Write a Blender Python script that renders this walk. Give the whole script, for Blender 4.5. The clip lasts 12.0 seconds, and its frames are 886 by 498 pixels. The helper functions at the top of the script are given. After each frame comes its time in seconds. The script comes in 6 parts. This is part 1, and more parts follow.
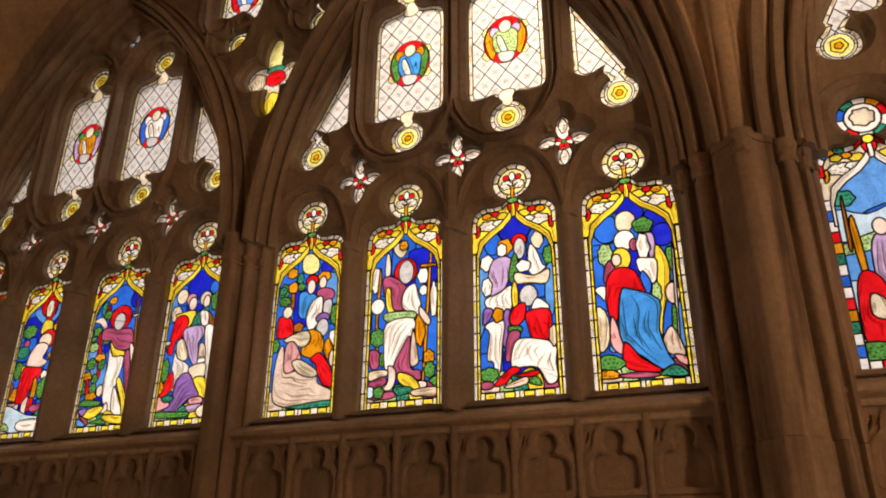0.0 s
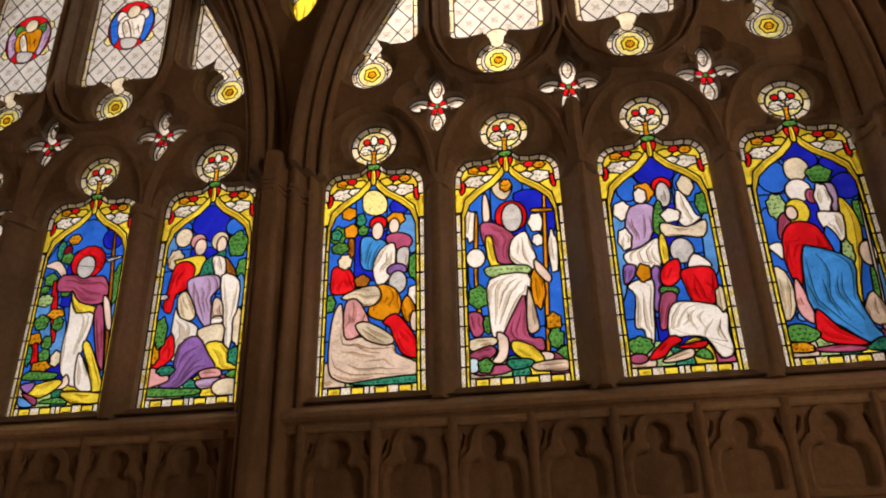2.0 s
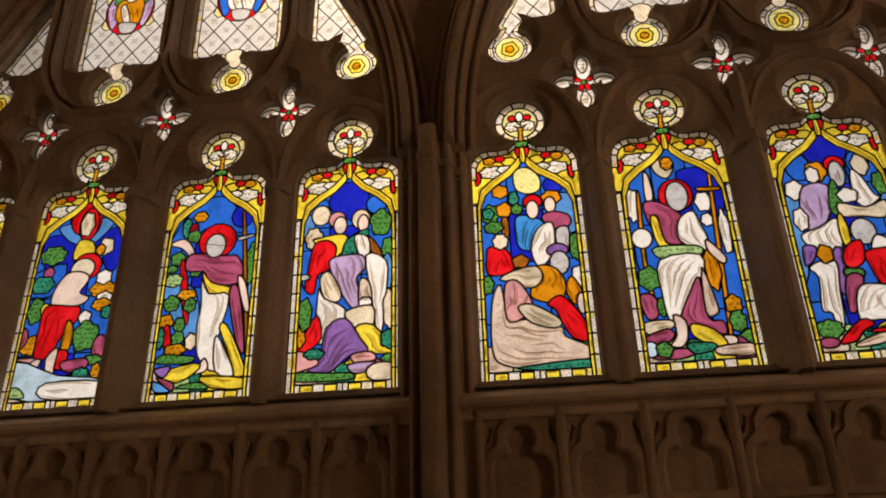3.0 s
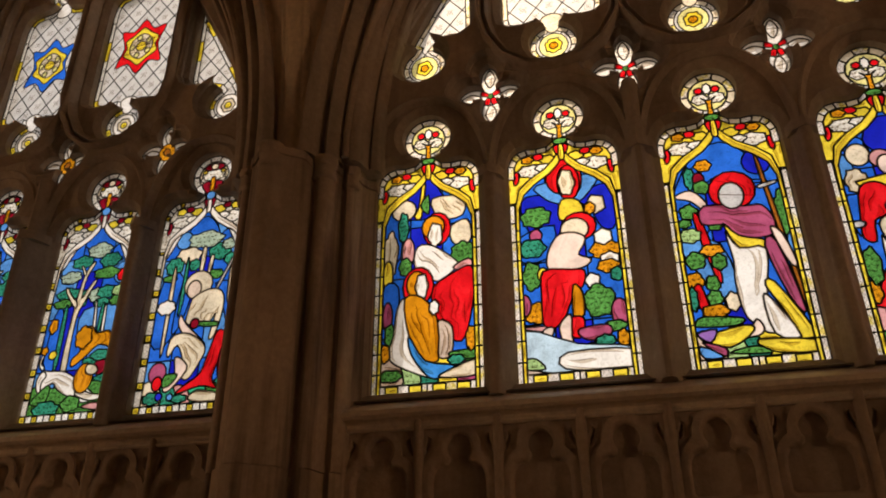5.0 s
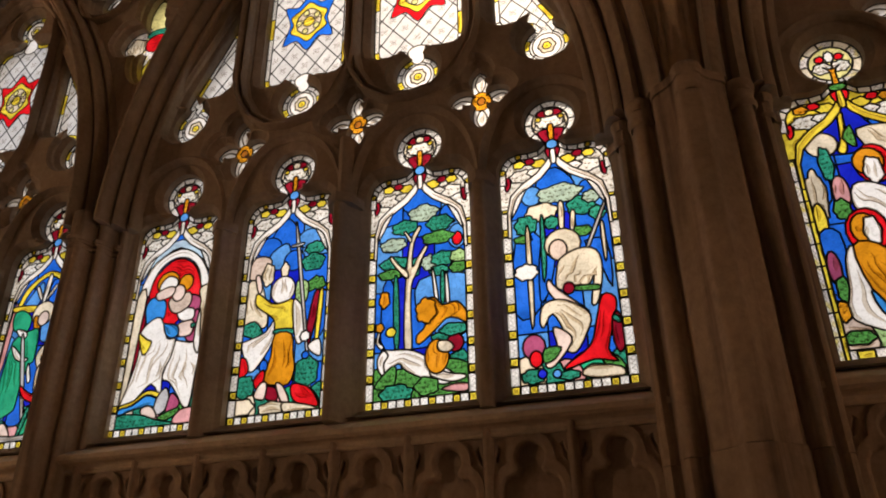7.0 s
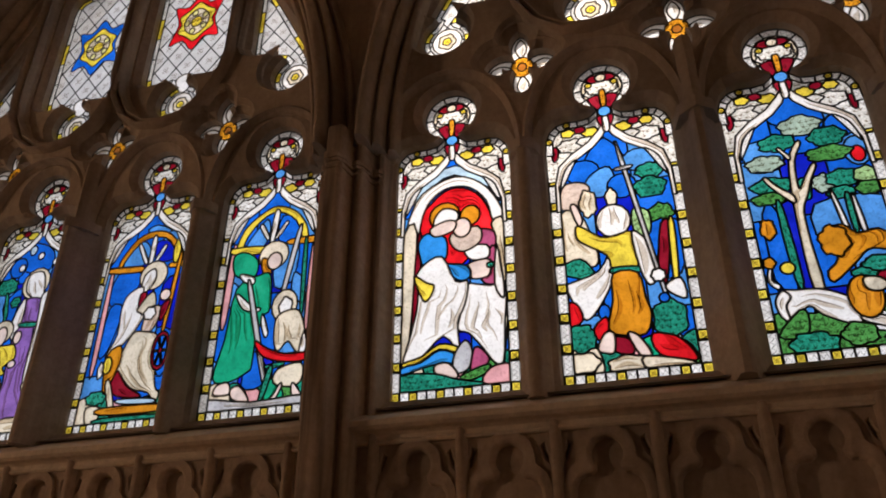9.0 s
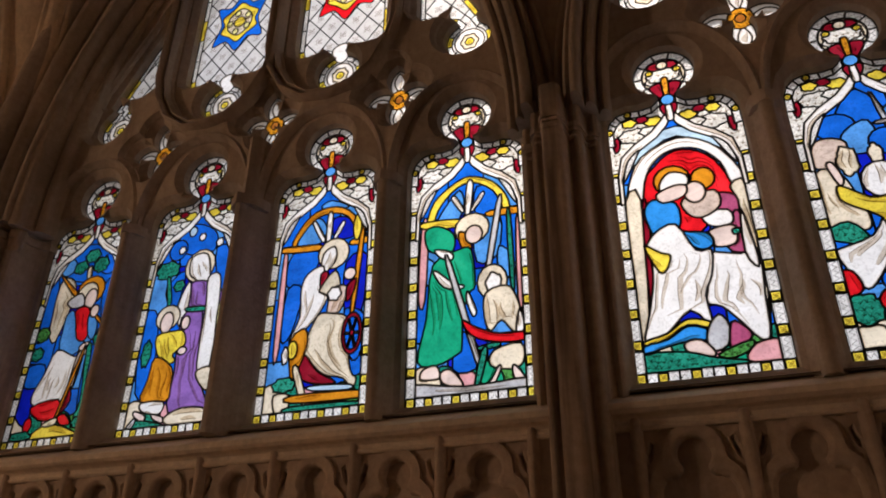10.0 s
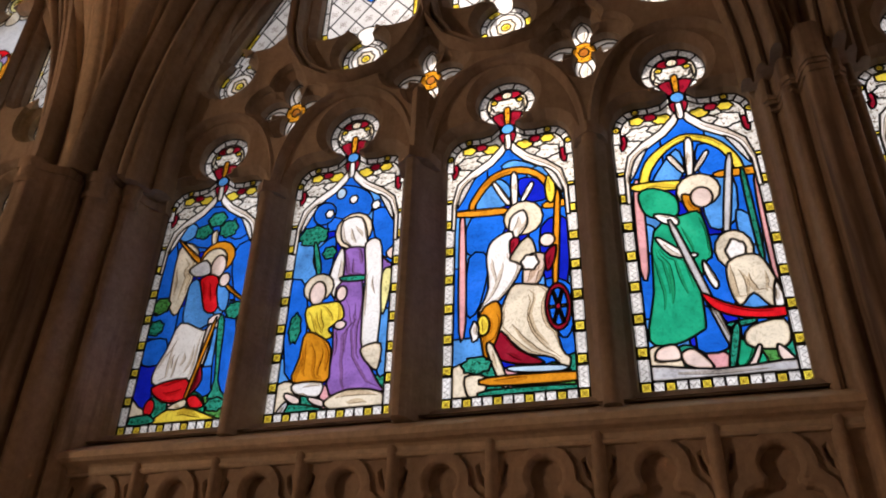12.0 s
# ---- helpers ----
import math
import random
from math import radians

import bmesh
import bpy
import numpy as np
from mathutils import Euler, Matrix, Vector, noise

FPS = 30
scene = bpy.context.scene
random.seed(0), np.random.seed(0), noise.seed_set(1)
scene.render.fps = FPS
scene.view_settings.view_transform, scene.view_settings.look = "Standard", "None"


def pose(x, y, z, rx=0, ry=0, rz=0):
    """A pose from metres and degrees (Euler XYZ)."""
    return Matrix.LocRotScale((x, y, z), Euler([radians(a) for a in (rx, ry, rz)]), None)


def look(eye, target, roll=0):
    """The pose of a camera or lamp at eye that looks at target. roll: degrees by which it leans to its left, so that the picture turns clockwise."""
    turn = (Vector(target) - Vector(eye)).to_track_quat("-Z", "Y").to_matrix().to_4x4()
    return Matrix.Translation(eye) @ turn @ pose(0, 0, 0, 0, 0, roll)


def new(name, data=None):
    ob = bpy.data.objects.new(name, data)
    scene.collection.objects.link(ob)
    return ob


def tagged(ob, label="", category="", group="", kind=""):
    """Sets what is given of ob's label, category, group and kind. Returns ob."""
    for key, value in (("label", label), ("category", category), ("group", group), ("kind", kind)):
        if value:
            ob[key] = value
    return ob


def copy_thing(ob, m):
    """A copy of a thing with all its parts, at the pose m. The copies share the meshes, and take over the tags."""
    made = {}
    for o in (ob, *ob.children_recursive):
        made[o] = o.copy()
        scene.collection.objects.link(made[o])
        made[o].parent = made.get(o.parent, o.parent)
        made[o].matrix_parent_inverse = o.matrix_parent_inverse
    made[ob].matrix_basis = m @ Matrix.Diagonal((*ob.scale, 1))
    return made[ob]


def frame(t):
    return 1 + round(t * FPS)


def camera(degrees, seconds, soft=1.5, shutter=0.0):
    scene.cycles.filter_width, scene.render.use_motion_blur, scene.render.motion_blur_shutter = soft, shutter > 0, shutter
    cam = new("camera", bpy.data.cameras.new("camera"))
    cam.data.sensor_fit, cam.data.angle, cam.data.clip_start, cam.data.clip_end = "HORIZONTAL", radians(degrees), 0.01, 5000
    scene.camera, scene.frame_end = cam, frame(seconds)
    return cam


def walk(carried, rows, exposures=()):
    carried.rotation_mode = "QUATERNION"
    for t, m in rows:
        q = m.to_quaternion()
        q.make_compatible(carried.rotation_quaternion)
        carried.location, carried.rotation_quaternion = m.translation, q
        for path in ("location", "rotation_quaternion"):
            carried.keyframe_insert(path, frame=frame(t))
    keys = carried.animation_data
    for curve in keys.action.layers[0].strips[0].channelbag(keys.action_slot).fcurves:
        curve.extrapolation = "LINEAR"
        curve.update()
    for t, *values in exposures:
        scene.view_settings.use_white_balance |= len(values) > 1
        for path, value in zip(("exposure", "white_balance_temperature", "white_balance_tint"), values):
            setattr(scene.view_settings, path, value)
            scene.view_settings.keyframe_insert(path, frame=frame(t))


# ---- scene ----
cam = camera(60.8, 12.0, 1.9)
# strength of the sky, and of the unseen lanterns added as warm fill
SKY, FILL_GLOW = 0.121, 500.0
METRES, EYE, TILT, LEAN, TURN = 6.8, 1.5, 0.0, 0.0, -68.1
ROWS = [
    (0.0, -0.0009, 0.0009, -0.0005, -0.10, 23.57, -0.25),
    (0.5, -0.0321, 0.0420, 0.0008, -3.44, 24.16, 0.17),
    (1.0, -0.0675, 0.0694, 0.0011, -6.69, 24.59, 0.61),
    (1.5, -0.0993, 0.0912, 0.0029, -9.77, 25.04, 0.96),
    (2.0, -0.1306, 0.1220, 0.0025, -12.53, 25.17, 1.25),
    (2.5, -0.1682, 0.1429, 0.0021, -14.21, 25.31, 1.44),
    (4.5, -0.3425, 0.2216, 0.0019, -10.21, 25.90, 0.68),
    (5.0, -0.3900, 0.2436, 0.0000, -6.37, 26.05, 0.26),
    (5.5, -0.4284, 0.2717, 0.0033, -3.52, 26.04, 0.15),
    (6.0, -0.4690, 0.2895, 0.0030, -2.27, 25.92, 0.31),
    (6.5, -0.5082, 0.3019, 0.0047, -2.37, 26.14, 0.60),
    (8.5, -0.6537, 0.3852, 0.0039, -4.74, 27.56, 0.65),
    (9.0, -0.6899, 0.4120, 0.0047, -3.87, 27.93, 0.08),
    (9.5, -0.7262, 0.4325, 0.0032, -2.78, 28.13, -0.22),
    (10.0, -0.7649, 0.4485, 0.0057, -1.59, 28.37, -0.34),
    (10.5, -0.7937, 0.4720, 0.0027, -0.24, 28.58, -0.45),
    (11.0, -0.8145, 0.4907, 0.0026, 0.33, 28.81, -0.64),
    (11.5, -0.8338, 0.5010, 0.0037, -0.75, 29.21, -1.01),
    (12.0, -0.8490, 0.5029, 0.0050, -3.67, 30.28, -1.48),
]
walk(cam, [(t, pose(0, 0, EYE, TILT, LEAN, TURN) @ pose(METRES * x, METRES * y, METRES * z, 90 + pitch, roll, yaw)) for t, x, y, z, yaw, pitch, roll in ROWS],
     exposures=[(0.0, 0.45, 7650, 14), (0.5, 0.19, 7600, 14), (1.0, 0.12, 7600, 14), (2.5, 0.0, 7520, 12), (4.5, 0.08, 7450, 10), (5.5, 0.22, 7300, 10), (6.5, 0.28, 7030, 10), (8.5, 0.08, 6180, 10), (10.5, 0.1, 6080, 11), (12.0, 0.15, 6230, 12)])

# ---- light and air ----
world = bpy.data.worlds.new("sky")
scene.world = world
world.use_nodes = True
wn = world.node_tree
sky = wn.nodes.new("ShaderNodeTexSky")
sky.sky_type, sky.sun_disc = "NISHITA", False
sky.sun_elevation, sky.sun_rotation, sky.air_density, sky.dust_density = radians(48), radians(80), 1.0, 3.5
wn.nodes["Background"].inputs["Strength"].default_value = SKY
wn.links.new(sky.outputs[0], wn.nodes["Background"].inputs["Color"])
sun = new("sun", bpy.data.lights.new("sun", "SUN"))
sun.data.energy, sun.data.angle, sun.data.color = 1.1, radians(20), (1, 0.95, 0.88)
sun.matrix_world = look((30, 4, 34), (2.7, 4, 3))

# ---- measures ----
GX = 2.67                      # the plane of the glass
BAY, FIRST = 4.24, 2.016       # bay pitch, middle of the first whole bay
LIGHTS = (-1.698, -1.243, -0.763, -0.297, 0.297, 0.763, 1.243, 1.698)
MULLIONS = (-1.47, -1.003, -0.53, 0.53, 1.003, 1.47)
SILL, NECK = 2.105, 2.925
BACK = -1.35                   # face of the wall opposite
Y0, Y1 = -4.35, 12.62            # ends of the walk


# ---- materials ----
def nodes_of(name):
    m = bpy.data.materials.new(name)
    m.use_nodes = True
    t = m.node_tree
    return m, t, t.nodes["Principled BSDF"]


def node(t, kind, **values):
    n = t.nodes.new(kind)
    for k, v in values.items():
        n.inputs[k.replace("_", " ")].default_value = v
    return n


def ramp(t, stops, factor):
    n = t.nodes.new("ShaderNodeValToRGB")
    e = n.color_ramp.elements
    while len(e) < len(stops):
        e.new(0.5)
    for el, (p, c) in zip(e, stops):
        el.position, el.color = p, (*c, 1)
    t.links.new(factor, n.inputs[0])
    return n.outputs[0]


def mix(t, mode, fac, a, b):
    n = t.nodes.new("ShaderNodeMix")
    n.data_type, n.blend_type = "RGBA", mode
    for sock, v in ((n.inputs[0], fac), (n.inputs[6], a), (n.inputs[7], b)):
        if hasattr(v, "links"):
            t.links.new(v, sock)
        else:
            sock.default_value = v
    return n.outputs[2]


def stone(name, base, streak=0.6, soot=(0.09, 0.06, 0.045)):
    """Limestone: mottled, streaked down its length, a little worn."""
    m, t, b = nodes_of(name)
    geo = t.nodes.new("ShaderNodeNewGeometry")
    big = node(t, "ShaderNodeTexNoise", Scale=1.7, Detail=5, Roughness=0.6)
    fine = node(t, "ShaderNodeTexNoise", Scale=46, Detail=6, Roughness=0.7)
    stretch = t.nodes.new("ShaderNodeMapping")
    stretch.inputs["Scale"].default_value = (13, 13, 1.1)
    runs = node(t, "ShaderNodeTexNoise", Scale=1.0, Detail=4, Roughness=0.55)
    t.links.new(geo.outputs["Position"], stretch.inputs[0])
    t.links.new(stretch.outputs[0], runs.inputs["Vector"])
    for n in (big, fine):
        t.links.new(geo.outputs["Position"], n.inputs["Vector"])
    dark = tuple(c * 0.62 for c in base)
    pale = tuple(min(1, c * 1.22) for c in base)
    c = ramp(t, [(0.3, dark), (0.52, base), (0.75, pale)], big.outputs[0])
    g = ramp(t, [(0.25, (0.7, 0.68, 0.66)), (0.7, (1.12, 1.1, 1.08))], fine.outputs[0])
    c = mix(t, "MULTIPLY", 0.8, c, g)
    s = ramp(t, [(0.5, (0, 0, 0)), (0.68, (1, 1, 1))], runs.outputs[0])
    amount = t.nodes.new("ShaderNodeMath")
    amount.operation = "MULTIPLY"
    amount.inputs[1].default_value = streak
    t.links.new(s, amount.inputs[0])
    c = mix(t, "MIX", amount.outputs[0], c, (*soot, 1))
    t.links.new(c, b.inputs["Base Color"])
    b.inputs["Roughness"].default_value = 0.82
    bump = node(t, "ShaderNodeBump", Strength=0.35, Distance=0.012)
    t.links.new(fine.outputs[0], bump.inputs["Height"])
    t.links.new(bump.outputs[0], b.inputs["Normal"])
    return m


STONE = stone("tracery_stone", (0.42, 0.352, 0.288), 0.35)
PIER = stone("pier_stone", (0.44, 0.355, 0.28), 0.92)
# paler than the wall: window light on the sill is put into the colour
LIT_SILL_STONE = stone("lit_sill_stone", (0.66, 0.57, 0.46), 0.15)
WALL = stone("wall_stone", (0.44, 0.352, 0.278), 0.3)
VAULT = stone("vault_stone", (0.68, 0.55, 0.4), 0.3)
FLOOR = stone("floor_stone", (0.42, 0.36, 0.29), 0.1)


def lead_material():
    m, t, b = nodes_of("lead")
    b.inputs["Base Color"].default_value = (0.025, 0.024, 0.024, 1)
    b.inputs["Roughness"].default_value = 0.75
    b.inputs["Metallic"].default_value = 0.3
    return m


LEAD = lead_material()
GLASS = {}


def glass(key, rgb, paint=0.35, scale=60.0, deep_by=0.62):
    """Painted, leaded glass: light comes through in its colour, with streaks and fired-on paint."""
    m, t, b = nodes_of("glass_" + key)
    out = t.nodes["Material Output"]
    t.nodes.remove(b)
    geo = t.nodes.new("ShaderNodeNewGeometry")
    info = t.nodes.new("ShaderNodeObjectInfo")
    shift = t.nodes.new("ShaderNodeVectorMath")
    shift.operation = "ADD"
    t.links.new(geo.outputs["Position"], shift.inputs[0])
    t.links.new(info.outputs["Location"], shift.inputs[1])
    seed = t.nodes.new("ShaderNodeMath")
    seed.operation = "MULTIPLY"
    seed.inputs[1].default_value = 40
    t.links.new(info.outputs["Random"], seed.inputs[0])
    streaks = node(t, "ShaderNodeTexNoise", Scale=9, Detail=4, Roughness=0.6, Distortion=1.2)
    wash = node(t, "ShaderNodeTexNoise", Scale=scale, Detail=3, Roughness=0.6, Distortion=2.5)
    for n in (streaks, wash):
        n.noise_dimensions = "4D"
        t.links.new(shift.outputs[0], n.inputs["Vector"])
        t.links.new(seed.outputs[0], n.inputs["W"])
    light = tuple(min(1, c * 1.15 + 0.015) for c in rgb)
    deep = tuple(c * deep_by for c in rgb)
    c = ramp(t, [(0.32, deep), (0.55, rgb), (0.72, light)], streaks.outputs[0])
    p = ramp(t, [(0.36, (0.2, 0.17, 0.14)), (0.5, (1, 1, 1))], wash.outputs[0])
    c = mix(t, "MULTIPLY", paint, c, p)
    if key == "band_yellow":
        tint = node(t, "ShaderNodeTexNoise", Scale=30, Detail=1)
        t.links.new(geo.outputs["Position"], tint.inputs["Vector"])
        c = mix(t, "MULTIPLY", 1.0, c, ramp(t, [(0.5, (1, 1, 1.6)), (0.66, (0.98, 0.86, 0.35))], tint.outputs[0]))
    if key in ("green", "teal", "pale_green", "orange", "leaf_white", "sprig"):
        veins = t.nodes.new("ShaderNodeTexVoronoi")
        veins.feature = "DISTANCE_TO_EDGE"
        veins.inputs["Scale"].default_value = 75.0
        veins.inputs["Randomness"].default_value = 0.9
        t.links.new(geo.outputs["Position"], veins.inputs["Vector"])
        c = mix(t, "MULTIPLY", 0.3, c, ramp(t, [(0.03, (0.2, 0.2, 0.18)), (0.16, (1, 1, 1))], veins.outputs["Distance"]))
    tr = t.nodes.new("ShaderNodeBsdfTranslucent")
    see = t.nodes.new("ShaderNodeBsdfTransparent")
    gloss = node(t, "ShaderNodeBsdfGlossy", Roughness=0.25)
    t.links.new(c, tr.inputs["Color"])
    t.links.new(c, see.inputs["Color"])
    a = node(t, "ShaderNodeMixShader", Fac=0.3)
    t.links.new(tr.outputs[0], a.inputs[1])
    t.links.new(see.outputs[0], a.inputs[2])
    g = node(t, "ShaderNodeMixShader", Fac=0.03)
    t.links.new(a.outputs[0], g.inputs[1])
    t.links.new(gloss.outputs[0], g.inputs[2])
    t.links.new(g.outputs[0], out.inputs[0])
    GLASS[key] = m
    return m


for key, rgb, paint in (
        ("white", (0.93, 0.91, 0.88), 0.25), ("quarry", (0.65, 0.64, 0.625), 0.22), ("cream", (0.86, 0.76, 0.58), 0.35),
        ("yellow", (0.95, 0.75, 0.07), 0.35), ("pale_yellow", (0.9, 0.84, 0.35), 0.6), ("amber", (0.75, 0.3, 0.015), 0.3),
        ("red", (0.8, 0.012, 0.02), 0.25), ("deep_red", (0.28, 0.008, 0.025), 0.2), ("blue", (0.015, 0.15, 0.75), 0.3),
        ("deep_blue", (0.008, 0.018, 0.55), 0.2), ("light_blue", (0.1, 0.34, 0.82), 0.35), ("robe_green", (0.02, 0.4, 0.21), 0.25), ("robe_blue", (0.04, 0.3, 0.82), 0.25), ("sky", (0.55, 0.75, 0.92), 0.25),
        ("green", (0.1, 0.36, 0.08), 0.8), ("teal", (0.03, 0.33, 0.22), 0.7), ("pale_green", (0.45, 0.7, 0.3), 0.4),
        ("purple", (0.3, 0.15, 0.5), 0.25), ("lilac", (0.55, 0.4, 0.7), 0.25), ("mauve", (0.45, 0.09, 0.2), 0.25),
        ("pink", (0.8, 0.4, 0.42), 0.25), ("flesh", (0.9, 0.72, 0.64), 0.15), ("fawn", (0.75, 0.6, 0.5), 0.4),
        ("band_yellow", (0.93, 0.86, 0.5), 0.4), ("band_white", (0.93, 0.91, 0.87), 0.4), ("leaf_white", (0.95, 0.92, 0.84), 0.3), ("sprig", (0.95, 0.9, 0.72), 0.5),
        ("sage", (0.42, 0.55, 0.44), 0.4), ("brown", (0.4, 0.14, 0.02), 0.4), ("grey", (0.6, 0.6, 0.62), 0.35), ("orange", (0.85, 0.36, 0.02), 0.6)):
    glass(key, rgb, paint, 60.0, 0.86 if key in ("quarry", "white") else 0.62)


def glass_paint(name, rgb):
    """Fired-on brown paint, through which a share of the light still comes."""
    m, t, b = nodes_of(name)
    t.nodes.remove(b)
    see = t.nodes.new("ShaderNodeBsdfTransparent")
    grain = node(t, "ShaderNodeTexNoise", Scale=220, Detail=2)
    c = ramp(t, [(0.3, tuple(v * 0.75 for v in rgb)), (0.7, tuple(min(1, v * 1.25) for v in rgb))], grain.outputs[0])
    t.links.new(c, see.inputs["Color"])
    t.links.new(see.outputs[0], t.nodes["Material Output"].inputs[0])
    return m


INK = glass_paint("paint_black", (0.035, 0.028, 0.02))
TRACE = glass_paint("paint_brown", (0.27, 0.21, 0.15))
MATT = glass_paint("paint_matt", (0.76, 0.7, 0.63))
WASH = glass_paint("paint_wash", (0.7, 0.63, 0.54))


# ---- building helpers ----
def mesh_of(name, verts, faces, material, smooth=False):
    me = bpy.data.meshes.new(name)
    me.from_pydata(verts, [], faces)
    me.materials.append(material)
    if smooth:
        for p in me.polygons:
            p.use_smooth = True
    me.update()
    return me


def part(name, verts, faces, material, parent=None, label="", smooth=False):
    ob = new(name, mesh_of(name, verts, faces, material, smooth))
    if parent:
        ob.parent = parent
    if label:
        ob["label"] = label
    return ob


def structure(ob, label, category):
    return tagged(ob, label, category, kind="structure")


def holder(name, y, label, category, group="", kind=""):
    """An empty at the foot of a thing in the window wall."""
    e = new(name)
    e.location = (GX, y, 0)
    return tagged(e, label, category, group, kind)


def arc(cx, cz, r, a0, a1, n, rz=None):
    rz = rz or r
    return [(cx + r * math.cos(radians(a0 + (a1 - a0) * i / n)), cz + rz * math.sin(radians(a0 + (a1 - a0) * i / n))) for i in range(n + 1)]


def mirror(half):
    """A closed outline from its right half, bottom to top."""
    left = [(-x, z) for x, z in reversed(half) if abs(x) > 1e-6]
    return half + left


def shifted(line, du, dz=0.0, flip=False):
    pts = [((-x if flip else x) + du, z + dz) for x, z in line]
    return pts[::-1] if flip else pts


def grown(line, d):
    """The outline moved outwards by d (counter-clockwise outline)."""
    n, res = len(line), []
    for i in range(n):
        a, b, c = Vector(line[i - 1]), Vector(line[i]), Vector(line[(i + 1) % n])
        e, f = (b - a), (c - b)
        if e.length < 1e-7 or f.length < 1e-7:
            res.append((b.x, b.y))
            continue
        e.normalize(), f.normalize()
        na, nb = Vector((e.y, -e.x)), Vector((f.y, -f.x))
        m = na + nb
        if m.length < 0.2:
            m = na
        m.normalize()
        k = d / max(0.55, m.dot(na))
        res.append((b.x + m.x * k, b.y + m.y * k))
    return res


def area(line):
    return sum(a[0] * b[1] - b[0] * a[1] for a, b in zip(line, line[1:] + line[:1])) / 2


def ccw(line):
    return line if area(line) > 0 else line[::-1]


def plate(outline, holes, steps):
    """A stone plate with moulded openings. steps: (growth of the opening, depth), from the back to the front; a closed mesh in (o, z, w)."""
    from mathutils.geometry import delaunay_2d_cdt
    verts, faces = [], []
    outline = ccw(outline)
    holes = [ccw(h) for h in holes]

    def cap(loops, w, up):
        pts, fs = [], []
        for lp in loops:
            fs.append(list(range(len(pts), len(pts) + len(lp))))
            pts += [Vector(p) for p in lp]
        vo, _, fo, _, _, ids = delaunay_2d_cdt(pts, [], fs, 0, 1e-5, True)
        base = len(verts)
        verts.extend((v.x, v.y, w) for v in vo)
        for f, i in zip(fo, ids):
            if list(i) == [0]:
                g = [base + k for k in f]
                faces.append(g if up else g[::-1])

    cap([outline] + [grown(h, steps[0][0]) for h in holes], steps[0][1], False)
    cap([outline] + [grown(h, steps[-1][0]) for h in holes], steps[-1][1], True)
    for h in holes:
        rings = [[(x, z, w) for x, z in grown(h, d)] for d, w in steps]
        for ra, rb in zip(rings, rings[1:]):
            base, n = len(verts), len(ra)
            verts.extend(ra + rb)
            faces.extend([base + i, base + n + i, base + n + (i + 1) % n, base + (i + 1) % n] for i in range(n))
    base, n = len(verts), len(outline)
    verts.extend([(x, z, steps[0][1]) for x, z in outline] + [(x, z, steps[-1][1]) for x, z in outline])
    faces.extend([base + i, base + (i + 1) % n, base + n + (i + 1) % n, base + n + i] for i in range(n))
    return verts, faces


def sweep(path, profile, closed=False):
    """A moulding along a path in the wall. profile: (sideways, outwards) points; sharp turns of the profile stay crisp."""
    cols, runs = [profile[0]], []
    for j in range(1, len(profile)):
        runs.append((len(cols) - 1, len(cols)))
        cols.append(profile[j])
        if j < len(profile) - 1:
            a = Vector(profile[j]) - Vector(profile[j - 1])
            b = Vector(profile[j + 1]) - Vector(profile[j])
            if a.length > 1e-6 and b.length > 1e-6 and a.angle(b) > radians(50):
                cols.append(profile[j])
    n, rows = len(path), []
    for i in range(n):
        a = Vector(path[i - 1] if i or closed else path[0])
        b = Vector(path[(i + 1) % n] if i < n - 1 or closed else path[-1])
        d = (b - a).normalized()
        s = Vector((d.y, -d.x))
        rows.append([(path[i][0] + s.x * q, path[i][1] + s.y * q, w) for q, w in cols])
    verts = [v for r in rows for v in r]
    k = len(cols)
    faces = []
    for i in range(n if closed else n - 1):
        p, q = i * k, ((i + 1) % n) * k
        faces += [[p + j, p + m, q + m, q + j] for j, m in runs]
    if not closed:
        for at in (0, n - 1):
            base = len(verts)
            verts += rows[at]
            faces.append(list(range(base, base + k))[::-1 if at == 0 else 1])
    return verts, faces


def in_wall(verts, y=0.0):
    """From (along, up, out of the wall) to the holder's own frame."""
    return [(-w, y + o, z) for o, z, w in verts]


def roll(half, out, n=8, base=0.0):
    """Half-round moulding profile."""
    return [(-half, base)] + [(half * -math.cos(math.pi * i / n), base + (out - base) * (0.35 + 0.65 * math.sin(math.pi * i / n))) for i in range(n + 1)] + [(half, base)]


def box(x0, x1, y0, y1, z0, z1):
    v = [(x, y, z) for x in (x0, x1) for y in (y0, y1) for z in (z0, z1)]
    return v, [(0, 1, 3, 2), (4, 6, 7, 5), (0, 4, 5, 1), (2, 3, 7, 6), (0, 2, 6, 4), (1, 5, 7, 3)]


# ---- outlines of the openings (along, up) ----
def light_line():
    half = [(0.0, SILL), (0.18, SILL), (0.18, 2.8), (0.178, 2.845), (0.166, 2.876), (0.145, 2.896), (0.115, 2.904), (0.08, 2.901), (0.045, 2.906), (0.024, NECK)]
    half += arc(0, 3.006, 0.085, -72, 90, 12)
    return mirror(half)


def light_arch(hw=0.208, zs=2.8, top=3.118):
    half = [(0.0, SILL - 0.02), (hw, SILL - 0.02)] + [(hw * math.cos(a) ** 0.9, zs + (top - zs) * math.sin(a) ** 1.0) for a in [math.pi / 2 * i / 12 for i in range(12)]] + [(0, top)]
    return mirror(half)


